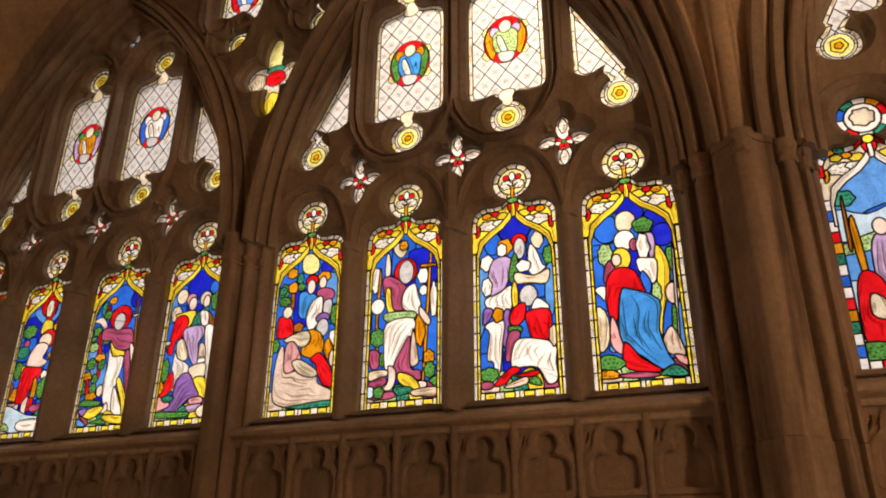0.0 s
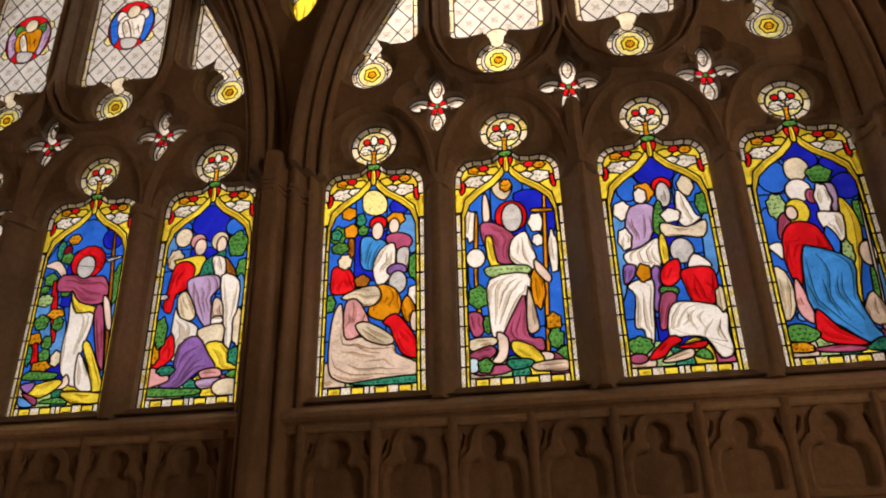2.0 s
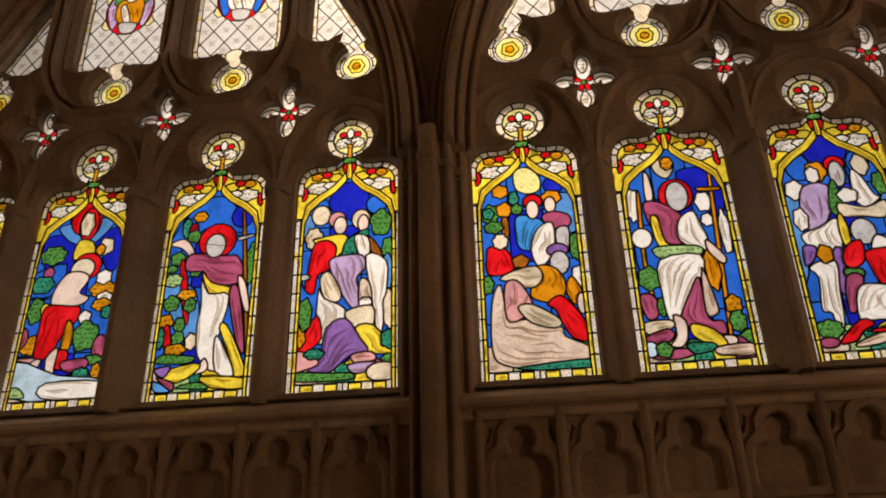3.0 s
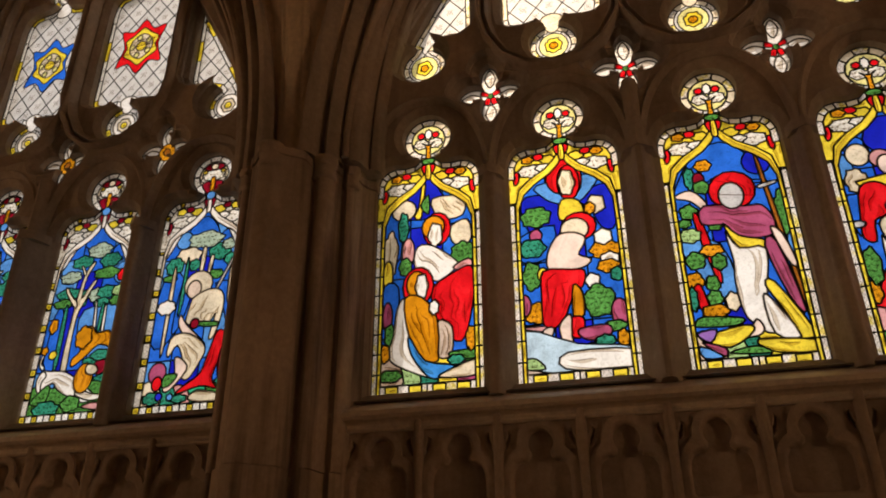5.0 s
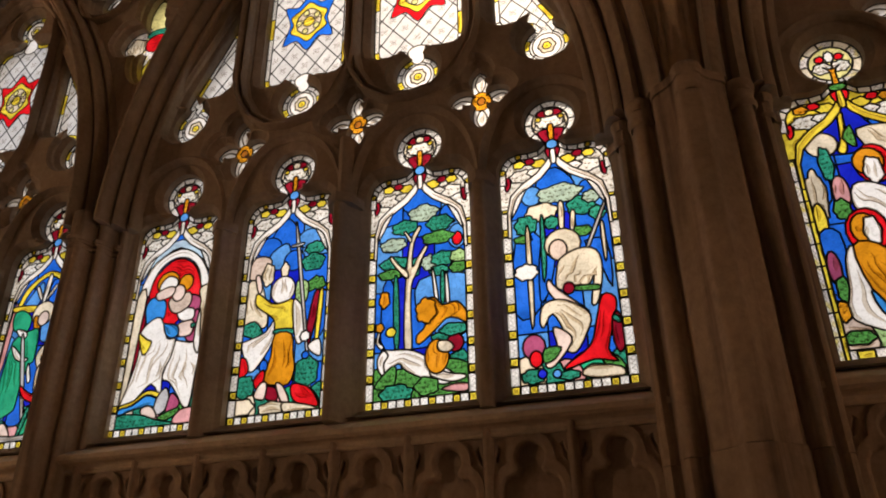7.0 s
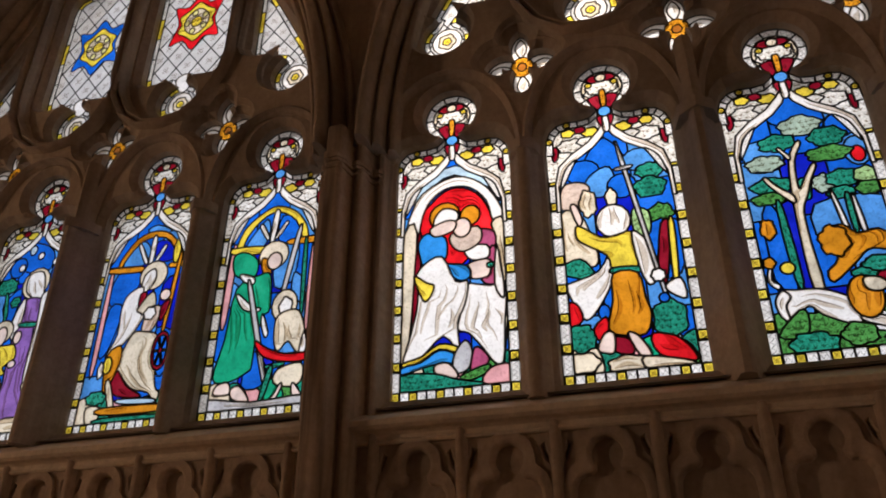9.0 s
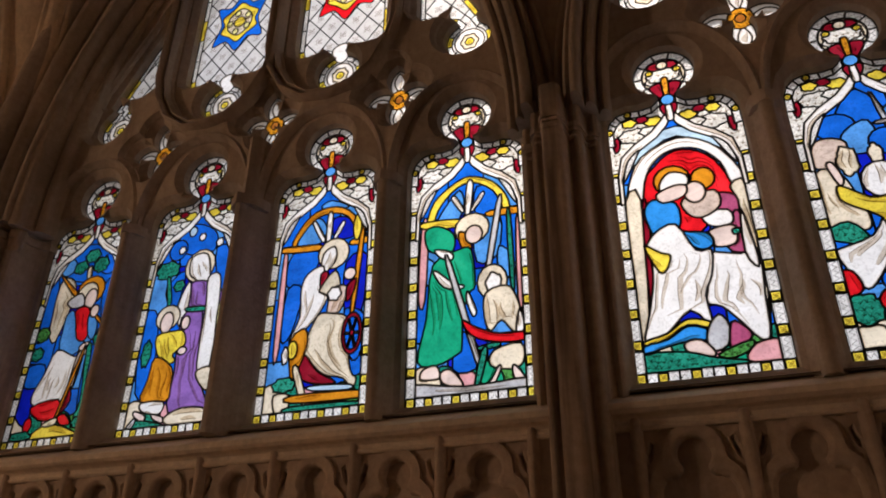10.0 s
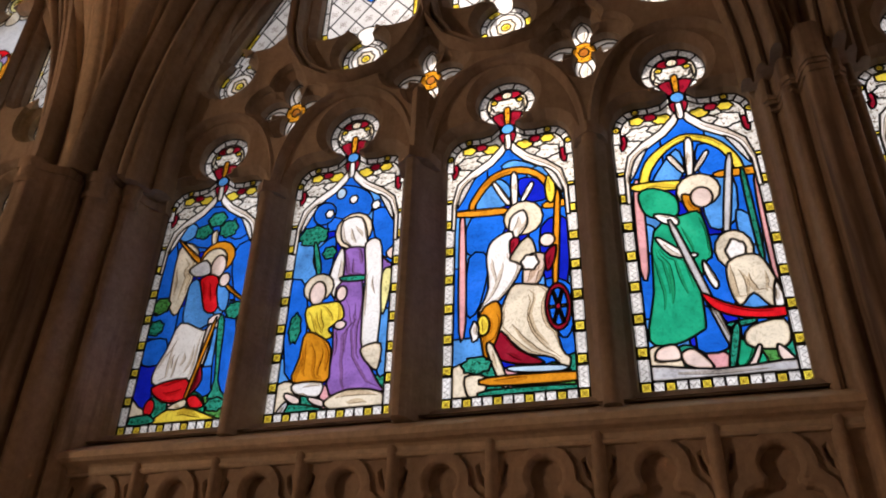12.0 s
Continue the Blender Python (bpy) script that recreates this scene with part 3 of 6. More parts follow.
def clump(x, z, rx, rz, n=26):
    """A lobed clump."""
    turn, lobes = (x * 0.13 + z * 0.07) % 6.28, 5 + int(x + z) % 3
    pts = []
    for i in range(n):
        a = 2 * math.pi * i / n
        r = 1.0 + 0.085 * math.sin(lobes * a + turn) + 0.045 * math.sin((2 * lobes + 1) * a)
        pts.append((x + rx * r * math.cos(a), z + rz * r * math.sin(a)))
    return pts


def rect(x0, x1, z0, z1):
    return [(x0, z0), (x1, z0), (x1, z1), (x0, z1)]


def ring_sector(x, z, r0, r1, a0, a1, n=5):
    return arc(x, z, r1, a0, a1, n) + arc(x, z, r0, a1, a0, n)


DESIGN = []


def pane(colour, line):
    DESIGN.append((colour, line))


CLOTH = {"red", "white", "cream", "fawn", "lilac", "purple", "amber", "mauve", "grey", "yellow", "robe_blue", "robe_green", "deep_red", "pink", "brown"}
LEAFY = {"green", "teal", "pale_green", "orange", "leaf_white", "sprig", "sage"}


class Brush:
    """Strokes of one paint on one light, gathered into one mesh."""

    def __init__(self, name, material, lift):
        self.name, self.material, self.lift, self.v, self.f = name, material, lift, [], []

    def strip(self, left, right):
        k, n = len(self.v), len(left)
        for a, b in zip(left, right):
            self.v += [(-self.lift, a[0], a[1]), (-self.lift, b[0], b[1])]
        self.f += [[k + 2 * i, k + 2 * i + 1, k + 2 * i + 3, k + 2 * i + 2] for i in range(n - 1)]

    def line(self, path, width, taper=True):
        n, left, right = len(path), [], []
        for i, p in enumerate(path):
            a, b = path[max(0, i - 1)], path[min(n - 1, i + 1)]
            dx, dz = b[0] - a[0], b[1] - a[1]
            l = math.hypot(dx, dz) or 1.0
            h = width / 2 * (0.3 + 0.7 * math.sin(math.pi * i / (n - 1)) if taper else 1.0)
            left.append((p[0] - dz / l * h, p[1] + dx / l * h))
            right.append((p[0] + dz / l * h, p[1] - dx / l * h))
        self.strip(left, right)

    def lay(self, thing):
        if self.f:
            tagged(part(self.name, self.v, self.f, self.material, thing), kind="stuff")


class Shape:
    """The outline of one piece of glass, for painting on it."""

    def __init__(self, tris):
        ends, weight, mids = {}, [], []
        for t in tris:
            for a, b in zip(t, t[1:] + t[:1]):
                key = (min(a, b), max(a, b))
                ends[key] = ends.get(key, 0) + 1
            mids.append(np.mean(t, 0))
            weight.append(abs((t[1][0] - t[0][0]) * (t[2][1] - t[0][1]) - (t[2][0] - t[0][0]) * (t[1][1] - t[0][1])) / 2 + 1e-12)
        self.edges = np.array([e for e, c in ends.items() if c == 1])
        mids, weight = np.array(mids), np.array(weight)
        self.size = weight.sum()
        self.mid = (mids * weight[:, None]).sum(0) / self.size
        pts = self.edges.reshape(-1, 2)
        low, high = pts.min(0), pts.max(0)
        self.low, self.high = low, high
        val, vec = np.linalg.eigh(np.cov((pts - self.mid).T) + np.eye(2) * 1e-9)
        self.slim = math.sqrt(val[1] / max(1e-12, val[0]))
        self.axis = vec[:, 1] if vec[1, 1] > 0 else -vec[:, 1]

    def aim(self, axis):
        side = np.array((axis[1], -axis[0]))
        self.along, self.side = axis, side
        rel = self.edges - self.mid
        self.a, self.b = rel @ axis, rel @ side
        return self.a.min(), self.a.max()

    def chord(self, s):
        p, q = self.a[:, 0], self.a[:, 1]
        hit = (p > s) != (q > s)
        if hit.sum() < 2:
            return None
        b0, b1 = self.b[hit, 0], self.b[hit, 1]
        x = np.sort(b0 + (b1 - b0) * (s - p[hit]) / (q[hit] - p[hit]))
        gaps = [(x[i + 1] - x[i], x[i], x[i + 1]) for i in range(0, len(x) - 1, 2)]
        return max(gaps)[1:]

    def at(self, s, b):
        q = self.mid + self.along * s + self.side * b
        return (float(q[0]), float(q[1]))

    def holds(self, x, z):
        e = self.edges
        z0, z1 = e[:, 0, 1], e[:, 1, 1]
        hit = (z0 > z) != (z1 > z)
        if not hit.any():
            return False
        xs = e[hit, 0, 0] + (e[hit, 1, 0] - e[hit, 0, 0]) * (z - z0[hit]) / (z1[hit] - z0[hit])
        return int((xs > x).sum()) % 2 == 1


def paint_folds(shape, rng, trace, wash):
    axis = shape.axis if shape.slim > 1.35 else np.array((math.sin(0.5 * rng.uniform(-1, 1)), 1.0))
    axis = axis / np.linalg.norm(axis)
    a, b = shape.aim(axis)
    span = b - a
    wide = shape.size / max(1e-6, span)
    n = max(1, min(8, int(wide / 0.0145)))
    for k in range(n):
        f = (k + 0.5 + rng.uniform(-0.28, 0.28)) / n
        t0, t1 = rng.uniform(0.03, 0.42), rng.uniform(0.62, 0.97)
        if rng.random() < 0.3:
            t0, t1 = rng.uniform(0.1, 0.5), rng.uniform(0.5, 0.9)
        if t1 - t0 < 0.15:
            continue
        steps, bend, phase = 10, rng.uniform(-0.12, 0.12), rng.uniform(0, 6)
        path, edge = [], []
        broad = rng.choice((-1, 1)) * rng.uniform(0.3, 0.62) / n
        for i in range(steps + 1):
            t = i / steps
            s = a + span * (t0 + (t1 - t0) * t)
            c = shape.chord(s)
            if not c:
                break
            g = min(0.94, max(0.06, f + bend * (t - 0.5) + 0.05 * math.sin(phase + 4 * t)))
            h = min(0.96, max(0.04, g + broad * math.sin(math.pi * (0.12 + 0.85 * t))))
            path.append(shape.at(s, c[0] + (c[1] - c[0]) * g))
            edge.append(shape.at(s, c[0] + (c[1] - c[0]) * h))
        if len(path) > 4:
            trace.line(path, rng.uniform(0.0014, 0.0034))
            wash.strip(path, edge)


def paint_edges(shape, wash):
    """A soft dark margin along the leads."""
    deep = min(0.005, 0.12 * math.sqrt(shape.size))
    for (ax, az), (bx, bz) in shape.edges:
        dx, dz = bx - ax, bz - az
        l = math.hypot(dx, dz)
        if l < 0.0015:
            continue
        nx, nz = -dz / l, dx / l
        mx, mz = (ax + bx) / 2, (az + bz) / 2
        if not shape.holds(mx + nx * 0.0009, mz + nz * 0.0009):
            nx, nz = -nx, -nz
        wash.strip([(ax, az), (bx, bz)], [(ax + nx * deep, az + nz * deep), (bx + nx * deep, bz + nz * deep)])


def paint_leaves(shape, rng, trace):
    step = 0.0165
    x0, z0 = shape.low
    nx, nz = int((shape.high[0] - x0) / step) + 1, int((shape.high[1] - z0) / step) + 1
    for j in range(nz):
        for i in range(nx):
            x = x0 + (i + 0.5 * (j % 2) + rng.uniform(0.2, 0.6)) * step
            z = z0 + (j + rng.uniform(0.2, 0.6)) * step
            if not shape.holds(x, z):
                continue
            lean = rng.uniform(-0.5, 0.5)
            for d in (-0.85, 0.0, 0.85):
                a, l = math.pi / 2 + lean + d, rng.uniform(0.007, 0.0135)
                end = (x + l * math.cos(a), z + l * math.sin(a))
                if shape.holds(*end):
                    trace.line([(x, z), ((x + end[0]) / 2 + 0.0012 * d, (z + end[1]) / 2 + 0.0008), end], 0.0026)


def paint_band(shape, ink):
    a, b = shape.aim(shape.axis)
    n = max(2, int((b - a) / 0.0075))
    zig, low, high = [], [], []
    for i in range(n + 1):
        s = a + (b - a) * (0.04 + 0.92 * i / n)
        c = shape.chord(s)
        if not c:
            continue
        zig.append(shape.at(s, c[0] + (c[1] - c[0]) * (0.3 if i % 2 else 0.7)))
        low.append(shape.at(s, c[0] + (c[1] - c[0]) * 0.17))
        high.append(shape.at(s, c[0] + (c[1] - c[0]) * 0.83))
    if len(zig) > 2:
        wide = shape.size / max(1e-6, b - a)
        ink.line(zig, min(0.002, 0.085 * wide), False)
        ink.line(low, min(0.0018, 0.06 * wide), False)
        ink.line(high, min(0.0018, 0.06 * wide), False)


def paint_sprig(shape, trace, size=0.016):
    x, z = float(shape.mid[0]), float(shape.mid[1])
    for k in range(4):
        a = math.pi / 4 + k * math.pi / 2
        c, s = math.cos(a), math.sin(a)
        loop = [(x + size * (u * c - v * s), z + size * (u * s + v * c)) for u, v in ((0.15, 0), (0.5, 0.28), (1, 0.12), (1, -0.12), (0.5, -0.28), (0.15, 0))]
        trace.line(loop, 0.0018, False)


def paint_light(thing, pieces):
    """Draws folds on cloth, leaves on foliage, running ornament on the borders and sprigs on the quarries."""
    ink, trace, wash, haze = Brush("painted_ornament", INK, 0.0009), Brush("painted_line", TRACE, 0.0007), Brush("painted_shading", WASH, 0.0005), Brush("painted_margin", MATT, 0.0003)
    for name, tris in pieces:
        shape = Shape(tris)
        rng = random.Random(int(shape.mid[0] * 7919) * 31 + int(shape.mid[1] * 6113))
        if shape.size > 9e-4 and name in CLOTH | {"flesh"}:
            paint_edges(shape, haze)
        if name.startswith("band"):
            if shape.size > 1.5e-4:
                paint_band(shape, ink)
        elif name in LEAFY:
            paint_leaves(shape, rng, trace)
        elif name == "quarry":
            if shape.size > 2.2e-3:
                paint_sprig(shape, trace)
        elif name == "yellow" and shape.size < 8e-4 and shape.slim < 1.6:
            paint_sprig(shape, trace, 0.008)
        elif name in CLOTH and shape.size > 5e-4 and shape.slim < 9 and (shape.slim > 1.6 or shape.size > 6.5e-3):
            paint_folds(shape, rng, trace, wash)
    for brush in (ink, trace, wash, haze):
        brush.lay(thing)


def leaded(thing, outline, design, came=0.0058, scale=0.001, z0=SILL):
    """Cuts a design into flush pieces of glass, later ones over earlier, and lays lead along every joint."""
    from mathutils.geometry import delaunay_2d_cdt
    pts, fs = [], []
    loops = [ccw(outline)] + [ccw([(x * scale, z0 + z * scale) for x, z in ln]) for _, ln in design]
    for ln in loops:
        fs.append(list(range(len(pts), len(pts) + len(ln))))
        pts += [Vector(p) for p in ln]
    vo, _, fo, _, _, ids = delaunay_2d_cdt(pts, [], fs, 0, 2e-5, True)
    mid = np.array([sum((vo[i] for i in f), Vector((0, 0))) / len(f) for f in fo])
    top = np.full(len(fo), -1)
    for k, ln in enumerate(loops):
        ring = np.array(ln)
        lo, hi = ring.min(0), ring.max(0)
        near = np.nonzero(((mid >= lo) & (mid <= hi)).all(1))[0]
        if len(near):
            px, pz = mid[near, 0][:, None], mid[near, 1][:, None]
            x0, z0_, x1, z1_ = ring[:, 0], ring[:, 1], np.roll(ring[:, 0], -1), np.roll(ring[:, 1], -1)
            cross = ((z0_ > pz) != (z1_ > pz)) & (px < (x1 - x0) * (pz - z0_) / np.where(z1_ == z0_, 1e-12, z1_ - z0_) + x0)
            inside = near[cross.sum(1) % 2 == 1]
            if k == 0:
                top[inside] = 0
            else:
                top[inside] = np.where(top[inside] >= 0, k, -1)
    label = {k: int(v) for k, v in enumerate(top) if v >= 0}
    edges = {}
    for k in label:
        f = fo[k]
        for a, b in zip(f, list(f[1:]) + [f[0]]):
            edges.setdefault((min(a, b), max(a, b)), []).append(k)
    boss = {k: k for k in label}

    def root(k):
        while boss[k] != k:
            boss[k] = boss[boss[k]]
            k = boss[k]
        return k

    joints = []
    for e, ks in edges.items():
        if len(ks) == 2 and label[ks[0]] == label[ks[1]]:
            boss[root(ks[0])] = root(ks[1])
        else:
            joints.append(e)
    islands = {}
    for k in label:
        islands.setdefault(root(k), []).append(k)
    lv, lf, pieces = [], [], []
    for ks in islands.values():
        size = sum(abs((vo[fo[k][1]] - vo[fo[k][0]]).cross(vo[fo[k][2]] - vo[fo[k][0]])) / 2 for k in ks)
        used = sorted({i for k in ks for i in fo[k]})
        at = {i: j for j, i in enumerate(used)}
        vs = [(0.0, vo[i].x, vo[i].y) for i in used]
        tri = [[at[i] for i in fo[k]] for k in ks]
        if size < 4.5e-5:
            b = len(lv)
            lv += [(-0.002, y, z) for _, y, z in vs]
            lf += [[b + i for i in t] for t in tri]
            continue
        name = design[label[ks[0]] - 1][0] if label[ks[0]] else "quarry"
        part("glass_piece", vs, tri, GLASS[name], thing)
        pieces.append((name, [[tuple(vo[i]) for i in fo[k]] for k in ks]))
    h = came / 2
    for a, b in joints:
        p, q = vo[a], vo[b]
        d = q - p
        if d.length < 1e-6:
            continue
        d.normalize()
        s = Vector((-d.y, d.x)) * h
        p, q = p - d * h * 0.7, q + d * h * 0.7
        k = len(lv)
        for c, w in ((p - s, 0.0012), (p, 0.0042), (p + s, 0.0012), (q - s, 0.0012), (q, 0.0042), (q + s, 0.0012)):
            lv.append((-w, c.x, c.y))
        lf += [[k, k + 3, k + 4, k + 1], [k + 1, k + 4, k + 5, k + 2], [k, k + 2, k + 5, k + 3]]
    part("lead_came", lv, lf, LEAD, thing)
    paint_light(thing, pieces)
    return thing


def border(style, top=690):
    """The painted strips round a light."""
    long, small = {"A": ("band_yellow", "yellow"), "B": ("band_white", "yellow"), "Z": ("white", "red")}[style]
    bold = ("red", "white", "blue", "white", "teal", "amber")
    step = {"A": 66, "B": 84, "Z": 40}[style]
    for s in (-1, 1):
        z, k = 0, 0
        while z < top:
            zt = min(top, z + step)
            x0, x1 = sorted((s * 151, s * 185))
            if style == "Z":
                pane(bold[(k + (s > 0)) % 6], rect(x0, x1, z, zt))
            else:
                pane(long, rect(x0, x1, z, zt))
                if style == "B":
                    pane(small, rect(*sorted((s * 153, s * 177)), z + 3, z + 27))
                else:
                    pane(small, rect(*sorted((s * 150, s * 162)), z, zt))
            z, k = zt, k + 1
    n = {"A": 2, "B": 4, "Z": 8}[style]
    for k in range(n):
        x0 = -151 + 302 * k / n
        x1 = x0 + 302 / n
        if style == "Z":
            pane(bold[k % 6], rect(x0, x1, -2, 28))
        else:
            pane(long, rect(x0, x1, -2, 28))
            for j in range(2 if style == "A" else 1):
                xm = x0 + (x1 - x0) * (j + 0.5) / (2 if style == "A" else 1)
                pane(small, rect(xm - (20 if style == "A" else 11), xm + (20 if style == "A" else 11), 3, 25))


def canopy(style):
    """Leafwork, cusped arch and round foil at the head of a light."""
    arch, leaf, dot = {"A": ("yellow", "leaf_white", "red"), "B": ("white", "leaf_white", "deep_red"), "Z": ("white", "cream", "amber")}[style]
    for s in (-1, 1):
        m = lambda *p: sharp(*[(s * x, z) for x, z in p])
        pane("yellow" if style == "A" else leaf, m((0, 775), (22, 740), (56, 712), (106, 680), (142, 645), (154, 600), (190, 600), (190, 830), (0, 830)))
        pane("yellow", clump(s * 46, 750, 25, 17))
        pane(dot, clump(s * 78, 764, 18, 13, 18))
        pane("yellow" if style != "A" else "orange", clump(s * 112, 758, 20, 14))
        pane("leaf_white", clump(s * 104, 714, 42, 23, 34))
        pane("leaf_white", clump(s * 62, 722, 26, 14))
        pane(dot, soft((s * 146, 716), (s * 163, 708), (s * 159, 668), (s * 145, 682)))
        pane(arch, m((150, 500), (148, 580), (130, 628), (94, 662), (44, 695), (13, 728), (0, 758), (0, 790), (26, 750), (58, 716), (108, 684), (146, 648), (159, 590), (161, 500)))
        if style == "B":
            pane("band_white", soft((s * 96, 664), (s * 130, 632), (s * 147, 570), (s * 132, 590), (s * 112, 630)))
        band = "band_yellow" if style == "A" else "band_white"
        if style == "Z":
            band = "red"
        edge = [(181, 690), (179, 742), (166, 772), (145, 792), (115, 800), (80, 797), (45, 802), (20, 820)]
        inn = [(158, 690), (157, 736), (148, 756), (134, 770), (112, 777), (80, 775), (48, 780), (22, 800)]
        for i in range(0, 7):
            c = band if i % 2 == 0 or style == "Z" else ("cream" if style == "A" else "band_white")
            if style == "Z":
                c = ("red", "white", "blue", "amber", "teal", "white", "red")[i]
            grow = [(s * (x * 1.04), z + 4) for x, z in edge[i:i + 2]]
            pane(c, sharp(*grow, *[(s * x, z) for x, z in reversed(inn[i:i + 2])]))
            if style == "B" and i in (1, 4):
                x, z = (edge[i][0] + inn[i][0]) / 2, (edge[i][1] + inn[i][1]) / 2
                pane("yellow", disc(s * x, z, 10, 10, 8))
    # the foil
    for k in range(9):
        a0 = -70 + 320 * k / 9
        c = {"A": ("band_yellow", "cream"), "B": ("band_white", "band_white"), "Z": ("red", "white")}[style][k % 2]
        if style == "Z":
            c = ("red", "white", "blue", "teal", "white", "amber", "red", "white", "teal")[k]
        pane(c, ring_sector(0, 901, 60, 92, a0, a0 + 320 / 9))
    pane({"A": "pale_yellow", "B": "cream", "Z": "white"}[style], disc(0, 901, 60))
    if style == "Z":
        pane("cream", clump(0, 905, 40, 36))
    else:
        pane("leaf_white", clump(-25, 888, 26, 20))
        pane("leaf_white", clump(25, 888, 26, 20))
    if style == "A":
        pane("red", clump(-26, 922, 13, 12, 16))
        pane("red", clump(26, 922, 13, 12, 16))
        pane("white", clump(0, 926, 13, 20))
        pane("orange", soft((-9, 800), (9, 800), (7, 870), (22, 892), (0, 880), (-22, 892), (-7, 870)))
    elif style == "B":
        pane("deep_red", clump(0, 938, 44, 16))
        pane("leaf_white", clump(0, 902, 46, 24, 30))
        pane("cream", disc(0, 940, 15, 13))
        pane("yellow", clump(-38, 918, 10, 9, 14))
        pane("yellow", clump(38, 918, 10, 9, 14))
        pane("deep_red", soft((-44, 868), (-8, 874), (-10, 822), (-26, 832)))
        pane("deep_red", soft((44, 868), (8, 874), (10, 822), (26, 832)))
        pane("orange", soft((-6, 828), (6, 828), (9, 886), (0, 896), (-9, 886)))
    pane({"A": "red", "B": "deep_red", "Z": "red"}[style], soft((-24, 795), (0, 803), (24, 795), (12, 762), (-12, 762)))
    pane({"A": "yellow", "B": "white", "Z": "white"}[style], soft((-6, 806), (6, 806), (9, 748), (-9, 748)))
    pane({"A": "green", "B": "light_blue", "Z": "yellow"}[style], disc(0, 815, 24 if style == "A" else 19, 12 if style == "A" else 18))


def ground_blue(style):
    tones = {"A": ("blue", "deep_blue", "blue", "blue"), "B": ("blue", "deep_blue", "light_blue", "blue"), "Z": ("sky", "blue", "sky", "light_blue")}[style]
    k = 0
    for i, (x0, x1) in enumerate(((-190, -50), (-50, 60), (60, 190))):
        for j, (za, zb) in enumerate(((-5, 180), (180, 380), (380, 560), (560, 830))):
            pane(tones[(i + 2 * j) % 4], rect(x0, x1, za, zb))
    # the ground at the foot of the scene
    if style != "Z":
        soil = ("green", "mauve", "yellow", "teal", "pale_green", "fawn") if style == "A" else ("teal", "green", "robe_green", "pink", "teal", "cream")
        for k, x in enumerate((-150, -95, -40, 20, 75, 130)):
            lift = (12, -6, 6, -10, 4, 10)[k]
            pane(soil[k], soft((x - 48, 20), (x + 50, 20), (x + 44, 72 + lift), (x, 104 + lift), (x - 42, 80 + lift)))


SHOULDER = light_line()


def light(y, style, scene_fn, label, full=True):
    DESIGN.clear()
    if full:
        ground_blue(style)
    else:
        pane("light_blue", rect(-200, 200, -10, 1000))
    scene_fn()
    if full:
        border(style)
        canopy(style)
    thing = holder("stained_glass_light", y, label, "stained glass", "lights of the windows")
    return leaded(thing, SHOULDER, list(DESIGN))


